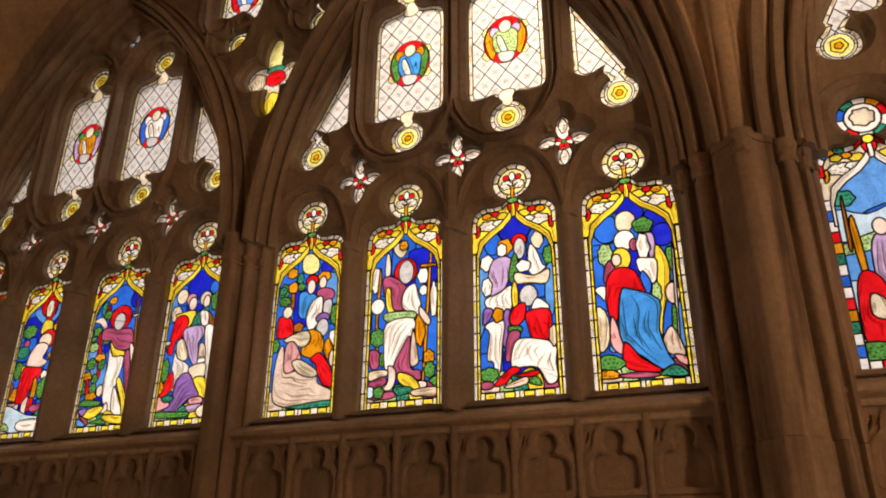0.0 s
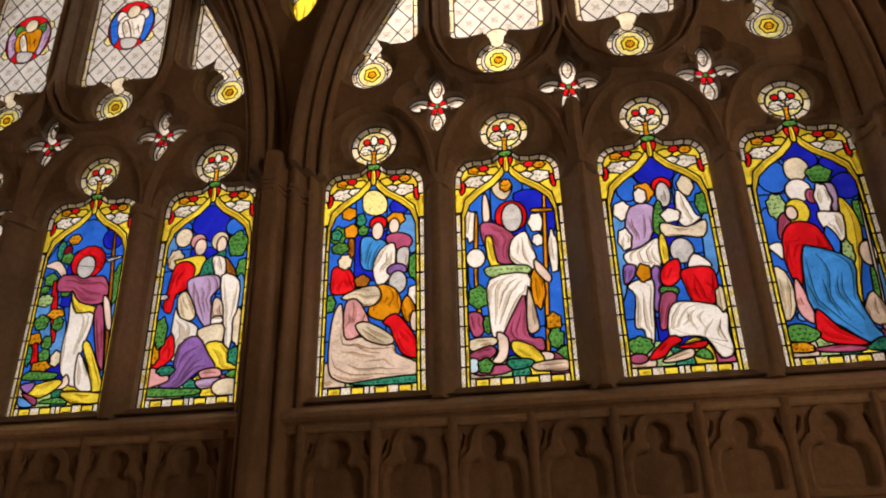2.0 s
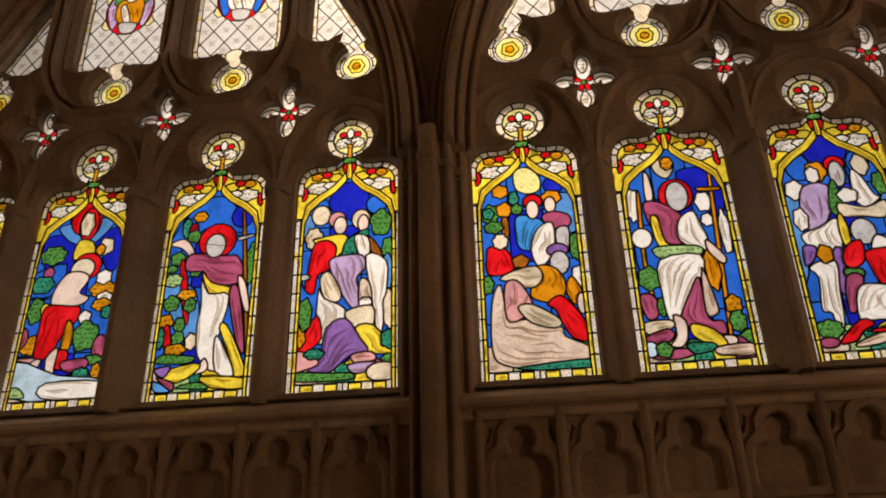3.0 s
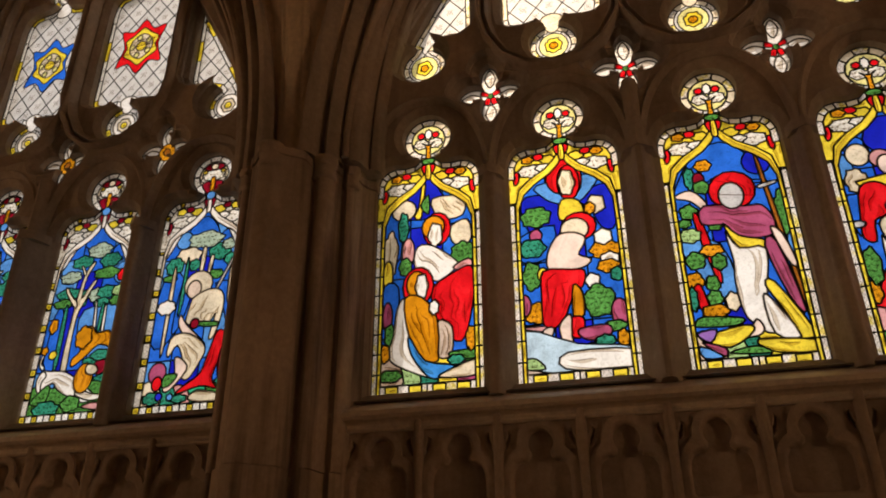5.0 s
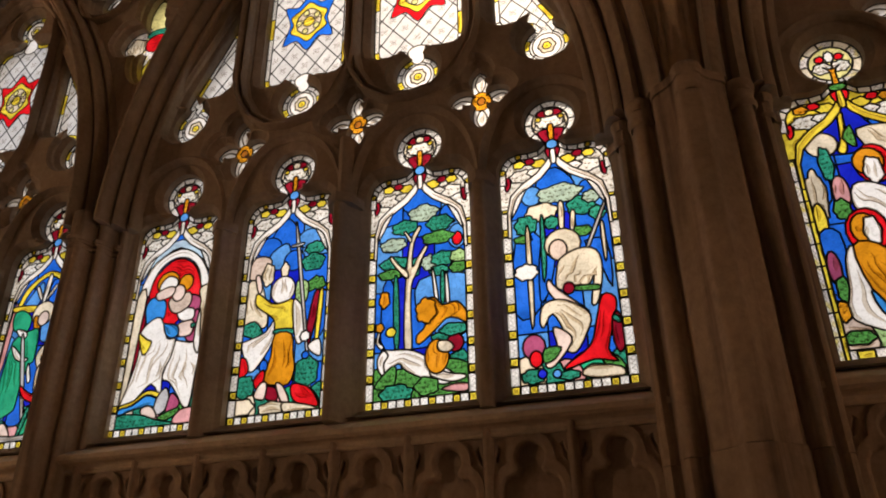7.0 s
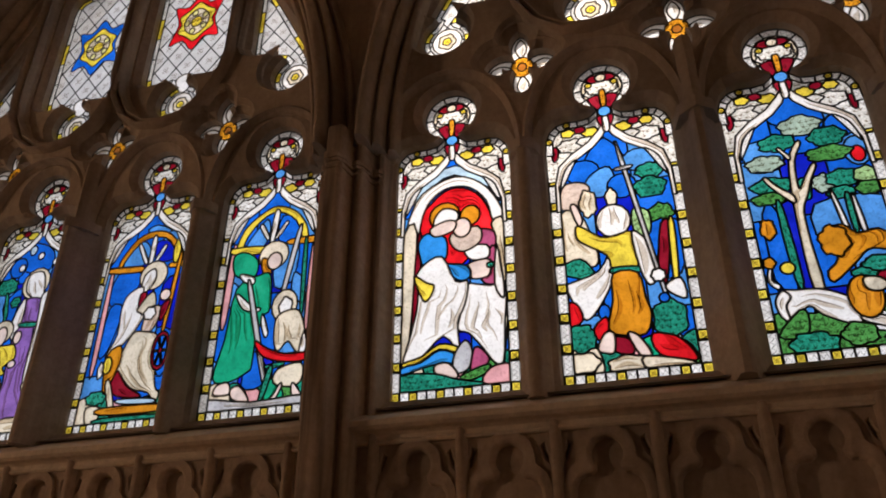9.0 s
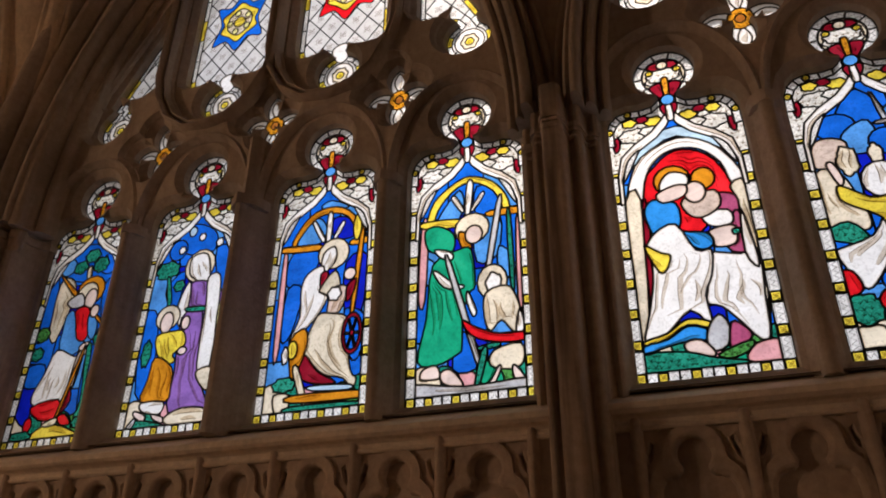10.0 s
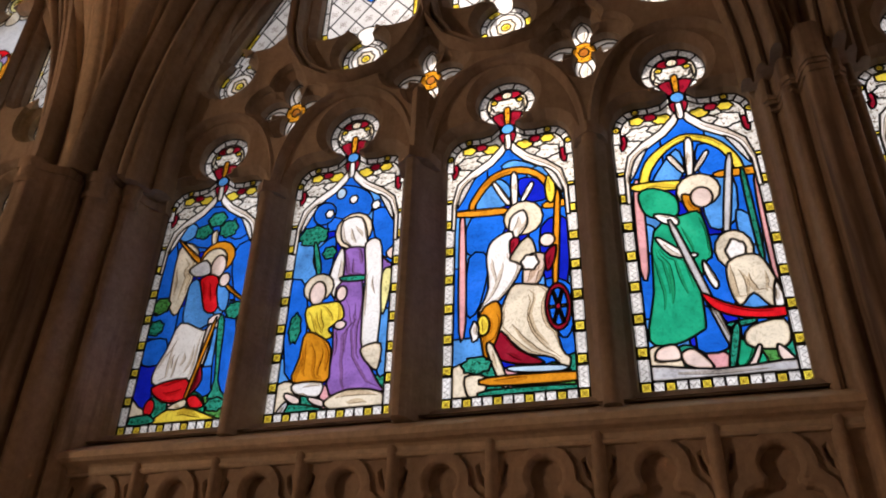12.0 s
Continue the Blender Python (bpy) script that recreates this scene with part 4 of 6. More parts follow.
def robes_red_and_blue():
    pane("deep_blue", soft((56, 687), (-2, 750), (-57, 671), (-17, 642)))
    pane("deep_blue", disc(-98, 644, 44, 45))
    pane("blue", disc(90, 621, 50, 59))
    pane("deep_blue", disc(-116, 567, 44, 47))
    pane("blue", disc(131, 439, 33, 76))
    pane("pale_green", clump(100, 514, 29, 47))
    pane("cream", soft((47, 671), (4, 686), (-24, 648), (8, 597), (50, 616)))
    pane("green", clump(-47, 617, 38, 32))
    pane("blue", soft((160, 365), (102, 346), (99, 296), (170, 303)))
    pane("cream", disc(144, 227, 39, 89))
    pane("light_blue", disc(97, 151, 18, 16))
    pane("green", clump(-133, 472, 17, 45))
    pane("light_blue", soft((-142, 295), (-170, 280), (-148, 129), (-125, 143)))
    pane("mauve", soft((103, 475), (72, 491), (73, 419), (114, 404)))
    pane("white", disc(25, 565, 40, 42))
    pane("mauve", disc(-8, 541, 16, 26))
    pane("lilac", soft((-29, 578), (-79, 579), (-84, 518), (-61, 455), (-57, 548), (-29, 551)))
    pane("white", clump(-40, 530, 24, 54))
    pane("yellow", soft((-87, 531), (-120, 474), (-123, 384), (-86, 253), (-72, 159), (-57, 161), (-53, 256), (-76, 364), (-77, 453)))
    pane("white", soft((-11, 481), (-50, 482), (-85, 465), (-66, 365), (-22, 421)))
    pane("blue", soft((-30, 433), (-57, 379), (-36, 325), (-17, 396)))
    pane("pale_green", clump(-71, 340, 17, 44))
    pane("flesh", disc(-126, 334, 25, 41))
    pane("white", soft((-141, 497), (-148, 497), (-133, 154), (-125, 154)))
    pane("green", soft((-119, 285), (-132, 272), (-123, 155), (-112, 202)))
    pane("fawn", soft((-72, 159), (-109, 214), (-146, 118), (-126, 97), (-80, 124)))
    pane("yellow", disc(43, 491, 37, 46))
    pane("flesh", disc(61, 489, 18, 25))
    pane("red", soft((100, 422), (61, 457), (-3, 436), (-37, 331), (-30, 295), (42, 371), (83, 233), (103, 271), (113, 347)))
    pane("white", soft((151, 383), (111, 391), (115, 335), (129, 349)))
    pane("pink", soft((98, 271), (78, 232), (63, 136), (85, 132), (109, 176)))
    pane("robe_blue", soft((54, 366), (21, 369), (-77, 314), (-66, 207), (-88, 112), (-106, 76), (-67, 57), (-5, 107), (67, 172), (71, 268)))
    pane("red", soft((57, 171), (5, 108), (-62, 57), (5, 57), (67, 85)))
    pane("green", soft((151, 120), (107, 128), (60, 96), (96, 70), (152, 80)))
    pane("orange", soft((154, 69), (111, 73), (83, 52), (101, 42), (158, 46)))
    pane("mauve", soft((89, 52), (15, 58), (-54, 47), (-32, 35), (60, 39)))
    pane("teal", soft((-60, 52), (-106, 74), (-145, 45), (-137, 31), (-62, 37)))
    pane("pink", soft((-108, 110), (-151, 95), (-150, 67), (-122, 80)))


def robes_red_and_lilac():
    pane("light_blue", soft((148, 534), (110, 543), (135, 269), (170, 272)))
    pane("deep_blue", disc(-2, 684, 67, 56))
    pane("blue", disc(90, 632, 37, 50))
    pane("blue", disc(-88, 630, 33, 44))
    pane("light_blue", soft((-125, 502), (-160, 497), (-147, 317), (-114, 320)))
    pane("white", clump(116, 551, 29, 35))
    pane("cream", clump(-93, 622, 26, 38))
    pane("green", clump(-134, 552, 21, 40))
    pane("amber", clump(40, 611, 32, 36))
    pane("white", clump(53, 599, 21, 30))
    pane("lilac", soft((90, 562), (17, 560), (27, 466), (75, 405), (115, 422), (116, 476)))
    pane("white", clump(119, 449, 22, 39))
    pane("white", soft((129, 397), (74, 418), (11, 444), (22, 347), (70, 339), (115, 357)))
    pane("purple", soft((133, 358), (97, 355), (107, 317), (138, 295)))
    pane("purple", soft((52, 337), (23, 334), (39, 210), (61, 212)))
    pane("red", disc(-19, 632, 32, 30))
    pane("grey", disc(-20, 597, 24, 47))
    pane("green", soft((13, 559), (-8, 570), (-14, 461), (27, 466)))
    pane("white", soft((-61, 606), (-88, 581), (-110, 517), (-125, 502), (-75, 474), (-50, 511)))
    pane("white", clump(-33, 519, 30, 26))
    pane("cream", soft((0, 496), (-75, 474), (-136, 494), (-123, 435), (-59, 443), (-1, 449)))
    pane("yellow", disc(5, 397, 14, 64))
    pane("grey", disc(-49, 394, 37, 44))
    pane("white", soft((-81, 381), (-128, 344), (-114, 320), (-57, 326)))
    pane("red", soft((16, 346), (-33, 367), (-31, 303), (6, 276), (29, 297)))
    pane("red", soft((-37, 328), (-121, 332), (-137, 280), (-125, 220), (-87, 199), (-54, 226), (-40, 277)))
    pane("green", soft((31, 278), (-16, 273), (-14, 249), (32, 253)))
    pane("mauve", soft((34, 253), (-13, 247), (26, 149), (52, 151)))
    pane("white", soft((14, 208), (-34, 226), (-142, 194), (-143, 122), (-147, 58), (-110, 44), (-75, 105), (-20, 115), (29, 119)))
    pane("cream", clump(-140, 225, 18, 41))
    pane("white", soft((131, 288), (90, 309), (50, 299), (61, 212), (67, 140), (77, 93), (94, 89), (100, 143), (124, 157), (111, 254)))
    pane("amber", clump(76, 329, 23, 30))
    pane("red", soft((98, 54), (29, 119), (-8, 104), (28, 83), (53, 56)))
    pane("red", soft((17, 83), (-74, 99), (-60, 76)))
    pane("fawn", soft((54, 50), (-27, 79), (-29, 50), (44, 38)))
    pane("green", clump(116, 96, 38, 28))
    pane("green", soft((-35, 55), (-60, 76), (-80, 63), (-83, 40)))
    pane("mauve", disc(126, 56, 29, 16))


def white_cloth_and_cross():
    pane("deep_blue", soft((-19, 655), (-112, 656), (-151, 567), (-125, 476), (-43, 580)))
    pane("blue", soft((132, 662), (76, 667), (61, 556), (111, 550), (155, 603)))
    pane("blue", soft((134, 458), (47, 449), (62, 293), (136, 300)))
    pane("white", clump(131, 546, 24, 59))
    pane("amber", soft((116, 575), (105, 573), (114, 342), (105, 210), (118, 211), (126, 366)))
    pane("cream", soft((53, 689), (7, 714), (-16, 678), (10, 634), (42, 651)))
    pane("orange", clump(6, 689, 20, 24))
    pane("white", disc(118, 428, 32, 35))
    pane("green", clump(114, 292, 33, 39))
    pane("white", clump(-85, 539, 26, 35))
    pane("white", clump(-87, 475, 19, 23))
    pane("amber", soft((-113, 631), (-124, 630), (-97, 95), (-85, 96)))
    pane("amber", soft((-77, 591), (-139, 587), (-138, 575), (-76, 579)))
    pane("white", clump(-133, 430, 16, 78))
    pane("orange", clump(-115, 191, 24, 31))
    pane("green", clump(-119, 139, 24, 34))
    pane("amber", clump(-75, 313, 23, 75))
    pane("mauve", soft((152, 236), (115, 241), (99, 210), (106, 168), (137, 164)))
    pane("green", clump(89, 198, 15, 31))
    pane("red", disc(-5, 570, 54, 59))
    pane("flesh", soft((85, 656), (70, 652), (64, 568), (89, 559)))
    pane("mauve", soft((94, 554), (45, 548), (-19, 488), (-16, 408), (38, 402), (80, 452), (98, 513)))
    pane("grey", disc(-8, 566, 35, 54))
    pane("yellow", soft((84, 494), (62, 497), (48, 409), (6, 388), (70, 394)))
    pane("white", soft((-19, 500), (-51, 508), (-66, 460), (-79, 401), (-57, 370), (5, 410), (4, 467)))
    pane("flesh", soft((-74, 408), (-120, 347), (-108, 323), (-72, 368)))
    pane("pale_green", soft((81, 395), (-47, 388), (-47, 354), (18, 344), (81, 361)))
    pane("white", soft((76, 350), (-46, 360), (-43, 283), (0, 244), (49, 153), (75, 155), (84, 241)))
    pane("mauve", soft((0, 244), (-32, 284), (-37, 156), (-77, 143), (-80, 101), (-36, 115), (14, 129), (44, 152)))
    pane("fawn", soft((-44, 316), (-70, 195), (-63, 164), (-33, 172)))
    pane("flesh", soft((62, 170), (29, 151), (30, 100), (51, 71), (82, 78), (61, 107)))
    pane("flesh", disc(-81, 83, 28, 16))
    pane("yellow", soft((14, 140), (-46, 119), (-79, 71), (-34, 69), (15, 104)))
    pane("cream", soft((153, 151), (75, 157), (65, 133), (138, 113)))
    pane("mauve", soft((158, 104), (86, 130), (66, 108), (97, 84), (158, 89)))
    pane("mauve", soft((67, 67), (6, 57), (57, 36), (138, 42)))
    pane("teal", soft((36, 80), (-34, 79), (-44, 59), (17, 48)))
    pane("sky", disc(140, 69, 22, 24))
    pane("green", clump(102, 66, 24, 24))
    pane("fawn", soft((-44, 64), (-143, 71), (-146, 36), (-53, 41)))


def fawn_cloth():
    pane("green", clump(119, 555, 28, 36))
    pane("amber", clump(83, 638, 27, 25))
    pane("amber", clump(73, 569, 26, 27))
    pane("teal", clump(125, 559, 19, 20))
    pane("brown", soft((83, 539), (63, 537), (62, 477), (83, 479)))
    pane("teal", clump(40, 608, 17, 27))
    pane("green", clump(32, 568, 19, 20))
    pane("green", clump(111, 508, 31, 22))
    pane("pale_yellow", soft((33, 708), (-9, 722), (-48, 683), (-47, 635), (-7, 621), (32, 645)))
    pane("light_blue", soft((-83, 606), (-141, 611), (-170, 559), (-165, 500), (-132, 468), (-85, 533)))
    pane("deep_blue", disc(-93, 648, 35, 30))
    pane("robe_blue", soft((36, 540), (-6, 541), (-51, 512), (-44, 454), (-21, 419), (31, 426), (42, 487)))
    pane("deep_red", disc(-20, 591, 32, 29))
    pane("red", disc(-20, 591, 31, 27))
    pane("flesh", disc(-18, 562, 21, 34))
    pane("amber", clump(-81, 601, 32, 27))
    pane("flesh", disc(-75, 575, 19, 30))
    pane("mauve", soft((-48, 539), (-85, 550), (-128, 535), (-138, 508), (-120, 488), (-87, 485), (-54, 510)))
    pane("white", soft((-29, 491), (-77, 510), (-79, 427), (-58, 382), (-23, 357), (-3, 423)))
    pane("grey", soft((-87, 485), (-126, 490), (-125, 434), (-117, 400), (-88, 420)))
    pane("green", clump(-144, 420, 20, 48))
    pane("red", soft((130, 439), (83, 437), (55, 388), (61, 350), (112, 339), (139, 353), (139, 402)))
    pane("cream", clump(92, 456, 25, 28))
    pane("brown", clump(32, 382, 27, 23))
    pane("white", clump(-141, 318, 20, 36))
    pane("purple", disc(-85, 412, 34, 23))
    pane("grey", disc(-88, 368, 31, 41))
    pane("green", clump(141, 310, 21, 32))
    pane("amber", soft((-21, 363), (-79, 346), (-101, 288), (-74, 235), (0, 253), (7, 287)))
    pane("amber", soft((-119, 320), (-147, 273), (-144, 229), (-116, 231), (-99, 277)))
    pane("fawn", soft((99, 308), (129, 253), (136, 101), (105, 51), (7, 37), (-162, 58), (-156, 90), (-86, 127), (-74, 159), (25, 189), (81, 193)))
    pane("cream", soft((102, 327), (56, 353), (-14, 362), (-33, 326), (-10, 294), (30, 293), (65, 314)))
    pane("pink", soft((87, 305), (47, 318), (10, 256), (10, 220), (52, 186), (87, 196)))
    pane("cream", soft((51, 229), (5, 236), (-76, 181), (-58, 155), (13, 177)))
    pane("red", soft((-39, 233), (-82, 259), (-127, 209), (-150, 164), (-163, 108), (-108, 120), (-79, 170), (-62, 214)))
    pane("flesh", disc(-143, 229, 14, 35))
    pane("teal", soft((60, 35), (7, 45), (-152, 53), (-152, 20)))


def lilac_and_red_robes():
    pane("deep_blue", soft((68, 656), (15, 728), (-64, 694), (-73, 567), (28, 601)))
    pane("blue", disc(-97, 633, 35, 35))
    pane("blue", disc(102, 646, 36, 25))
    pane("light_blue", disc(134, 561, 23, 54))
    pane("light_blue", disc(-43, 582, 23, 37))
    pane("cream", disc(92, 607, 33, 38))
    pane("cream", clump(113, 522, 30, 41))
    pane("blue", soft((159, 466), (108, 473), (102, 413), (140, 346)))
    pane("green", clump(-113, 563, 36, 49))
    pane("green", clump(-136, 464, 20, 42))
    pane("light_blue", disc(-135, 382, 18, 69))
    pane("yellow", soft((101, 521), (22, 533), (-2, 512), (16, 465), (60, 445), (112, 510)))
    pane("pink", disc(36, 587, 30, 30))
    pane("flesh", disc(25, 564, 23, 33))
    pane("cream", disc(-45, 582, 32, 37))
    pane("flesh", disc(-53, 566, 19, 32))
    pane("brown", soft((-70, 518), (-95, 492), (-120, 442), (-98, 432), (-73, 482)))
    pane("red", soft((111, 498), (66, 512), (35, 479), (57, 409), (94, 389), (104, 326), (134, 340), (129, 404)))
    pane("grey", disc(139, 384, 19, 11))
    pane("teal", soft((16, 465), (-2, 512), (-63, 543), (-70, 518), (-30, 450), (14, 441)))
    pane("white", soft((-24, 522), (-71, 512), (-75, 446), (-41, 449)))
    pane("lilac", soft((59, 433), (15, 453), (-53, 448), (-62, 400), (-36, 367), (-54, 286), (-22, 266), (29, 349)))
    pane("cream", soft((87, 377), (55, 398), (16, 325), (24, 292), (69, 306)))
    pane("white", soft((89, 342), (69, 306), (0, 267), (16, 202), (76, 152), (93, 219)))
    pane("white", soft((-64, 447), (-132, 423), (-133, 314), (-120, 182), (-105, 172), (-86, 295)))
    pane("fawn", soft((-48, 366), (-76, 352), (-86, 295), (-67, 251), (-42, 298)))
    pane("white", clump(-65, 283, 22, 18))
    pane("cream", soft((-1, 256), (-87, 272), (-92, 206), (-50, 187), (-21, 211)))
    pane("yellow", soft((-33, 199), (-92, 206), (-150, 126), (-146, 111), (-77, 121)))
    pane("red", soft((91, 252), (73, 174), (117, 133), (150, 136), (133, 178)))
    pane("purple", soft((59, 205), (-3, 234), (-52, 165), (-77, 121), (-24, 114), (55, 56), (122, 81), (76, 104)))
    pane("pink", soft((161, 136), (94, 116), (80, 89), (132, 71), (153, 72)))
    pane("teal", clump(94, 123, 32, 17))
    pane("pink", soft((-24, 114), (-87, 120), (-100, 93), (-37, 86)))
    pane("lilac", soft((-16, 83), (-100, 88), (-71, 58), (-29, 56)))
    pane("cream", disc(-123, 55, 52, 31))
    pane("green", soft((153, 67), (56, 61), (-29, 56), (-20, 36), (149, 39)))
    pane("orange", clump(144, 178, 20, 32))
    pane("green", clump(130, 255, 22, 56))
    pane("teal", clump(-143, 159, 27, 32))
    pane("cream", clump(-142, 257, 20, 66))


def mauve_robe():
    pane("blue", soft((157, 542), (84, 676), (-7, 720), (-77, 661), (-102, 569), (34, 594), (136, 491)))
    pane("deep_blue", disc(-99, 633, 41, 44))
    pane("light_blue", soft((165, 396), (44, 375), (14, 201), (58, 193)))
    pane("blue", soft((160, 493), (61, 472), (74, 413), (156, 408)))
    pane("green", clump(-143, 443, 23, 83))
    pane("light_blue", disc(-151, 342, 16, 46))
    pane("orange", clump(54, 643, 25, 21))
    pane("teal", clump(98, 603, 17, 39))
    pane("deep_red", disc(73, 598, 17, 23))
    pane("green", clump(68, 568, 25, 23))
    pane("green", clump(117, 489, 26, 25))
    pane("green", clump(48, 435, 21, 17))
    pane("green", clump(134, 452, 21, 15))
    pane("red", soft((107, 464), (85, 462), (54, 272), (72, 273)))
    pane("pale_green", clump(123, 410, 31, 24))
    pane("orange", clump(70, 356, 33, 19))
    pane("green", clump(119, 328, 28, 28))
    pane("green", clump(55, 318, 21, 26))
    pane("orange", clump(130, 263, 25, 29))
    pane("green", clump(82, 251, 19, 27))
    pane("red", soft((139, 232), (117, 253), (100, 163), (120, 164)))
    pane("green", clump(83, 206, 21, 25))
    pane("orange", clump(87, 168, 37, 20))
    pane("teal", clump(143, 210, 14, 38))
    pane("cream", clump(37, 192, 20, 29))
    pane("red", disc(-16, 546, 67, 65))
    pane("brown", soft((-98, 614), (-110, 613), (-160, 124), (-149, 125)))
    pane("grey", soft((-92, 552), (-139, 560), (-140, 551), (-94, 540)))
    pane("flesh", soft((147, 551), (100, 562), (62, 515), (69, 485), (106, 525), (144, 539)))
    pane("mauve", soft((72, 504), (-43, 488), (-90, 484), (-115, 434), (-105, 387), (-48, 380), (1, 395), (19, 433), (85, 444)))
    pane("grey", disc(-11, 528, 36, 45))
    pane("flesh", soft((-101, 411), (-128, 385), (-150, 291), (-133, 286), (-108, 363)))
    pane("yellow", soft((26, 439), (-11, 394), (-78, 371), (-77, 342), (-6, 354)))
    pane("white", soft((24, 409), (-6, 354), (-77, 342), (-54, 197), (-55, 88), (9, 141), (22, 247), (16, 315)))
    pane("mauve", soft((-75, 354), (-108, 363), (-145, 147), (-111, 193)))
    pane("yellow", soft((-55, 230), (-81, 239), (-153, 93), (-141, 67), (-85, 76), (-99, 128)))
    pane("white", soft((-43, 198), (-67, 185), (-118, 74), (-55, 88)))
    pane("flesh", soft((-15, 134), (-30, 106), (-12, 86), (43, 84), (8, 103)))
    pane("green", soft((148, 133), (124, 154), (20, 141), (39, 121), (135, 124)))
    pane("yellow", soft((139, 90), (22, 120), (-3, 102), (66, 59)))
    pane("purple", soft((148, 106), (94, 114), (115, 77)))
    pane("yellow", soft((-8, 75), (-158, 61), (-157, 30), (-48, 36)))
    pane("green", soft((69, 43), (0, 58), (-37, 35)))
    pane("light_blue", soft((144, 69), (84, 35), (137, 34)))
    pane("mauve", soft((137, 79), (78, 59), (84, 35)))


def red_cloth_in_water():
    pane("deep_blue", soft((141, 604), (70, 618), (9, 578), (38, 451), (121, 492)))
    pane("deep_blue", soft((-28, 598), (-152, 627), (-148, 482), (-105, 477), (-74, 549)))
    pane("blue", soft((157, 472), (41, 504), (68, 393), (166, 396)))
    pane("light_blue", soft((88, 656), (-95, 674), (-100, 638), (-34, 570), (30, 582), (71, 611)))
    pane("red", soft((55, 692), (-16, 748), (-57, 682), (-40, 609), (35, 624)))
    pane("red", disc(-14, 653, 36, 66))
    pane("cream", clump(-8, 654, 26, 48))
    pane("yellow", soft((12, 592), (-42, 582), (-51, 526), (22, 520)))
    pane("green", clump(97, 541, 48, 36))
    pane("mauve", disc(101, 475, 20, 23))
    pane("cream", clump(-93, 561, 29, 33))
    pane("orange", clump(-74, 549, 17, 21))
    pane("teal", clump(115, 432, 43, 32))
    pane("green", clump(121, 338, 28, 48))
    pane("orange", clump(114, 216, 35, 34))
    pane("mauve", disc(147, 244, 19, 35))
    pane("orange", clump(-108, 401, 46, 31))
    pane("white", clump(-105, 445, 28, 27))
    pane("white", clump(-118, 368, 29, 23))
    pane("orange", clump(-113, 345, 34, 22))
    pane("white", clump(-61, 304, 23, 23))
    pane("teal", clump(-134, 317, 19, 23))
    pane("green", clump(-75, 237, 46, 52))
    pane("mauve", disc(-131, 195, 25, 44))
    pane("green", clump(-114, 154, 34, 17))
    pane("red", disc(-35, 490, 54, 50))
    pane("cream", disc(-21, 482, 44, 40))
    pane("flesh", soft((28, 470), (54, 440), (70, 400), (68, 356), (20, 346), (-40, 350), (-64, 374), (-28, 394), (-44, 424), (-50, 452), (-16, 472)))
    pane("yellow", disc(86, 339, 17, 24))
    pane("red", soft((84, 351), (0, 347), (-40, 338), (-33, 291), (5, 248), (36, 183), (90, 161), (95, 273)))
    pane("amber", soft((-2, 295), (-29, 267), (-28, 197), (4, 190)))
    pane("red", soft((14, 191), (-26, 186), (-17, 131), (13, 134)))
    pane("pink", soft((151, 174), (89, 172), (91, 155), (152, 168)))
    pane("flesh", soft((95, 161), (64, 163), (81, 120), (88, 104), (114, 103)))
    pane("flesh", soft((47, 173), (12, 203), (13, 134), (5, 89), (35, 86), (44, 127)))
    pane("mauve", soft((-11, 154), (-91, 161), (-100, 131), (-44, 116), (-12, 131)))
    pane("teal", clump(-82, 111, 29, 19))
    pane("orange", clump(-133, 116, 17, 27))
    pane("sky", soft((152, 163), (-3, 110), (-159, 86), (-150, 18), (157, 45)))
    pane("white", soft((30, 86), (-163, 80), (-153, 23), (38, 37)))
    pane("pale_green", soft((154, 72), (123, 74), (97, 42), (157, 45)))


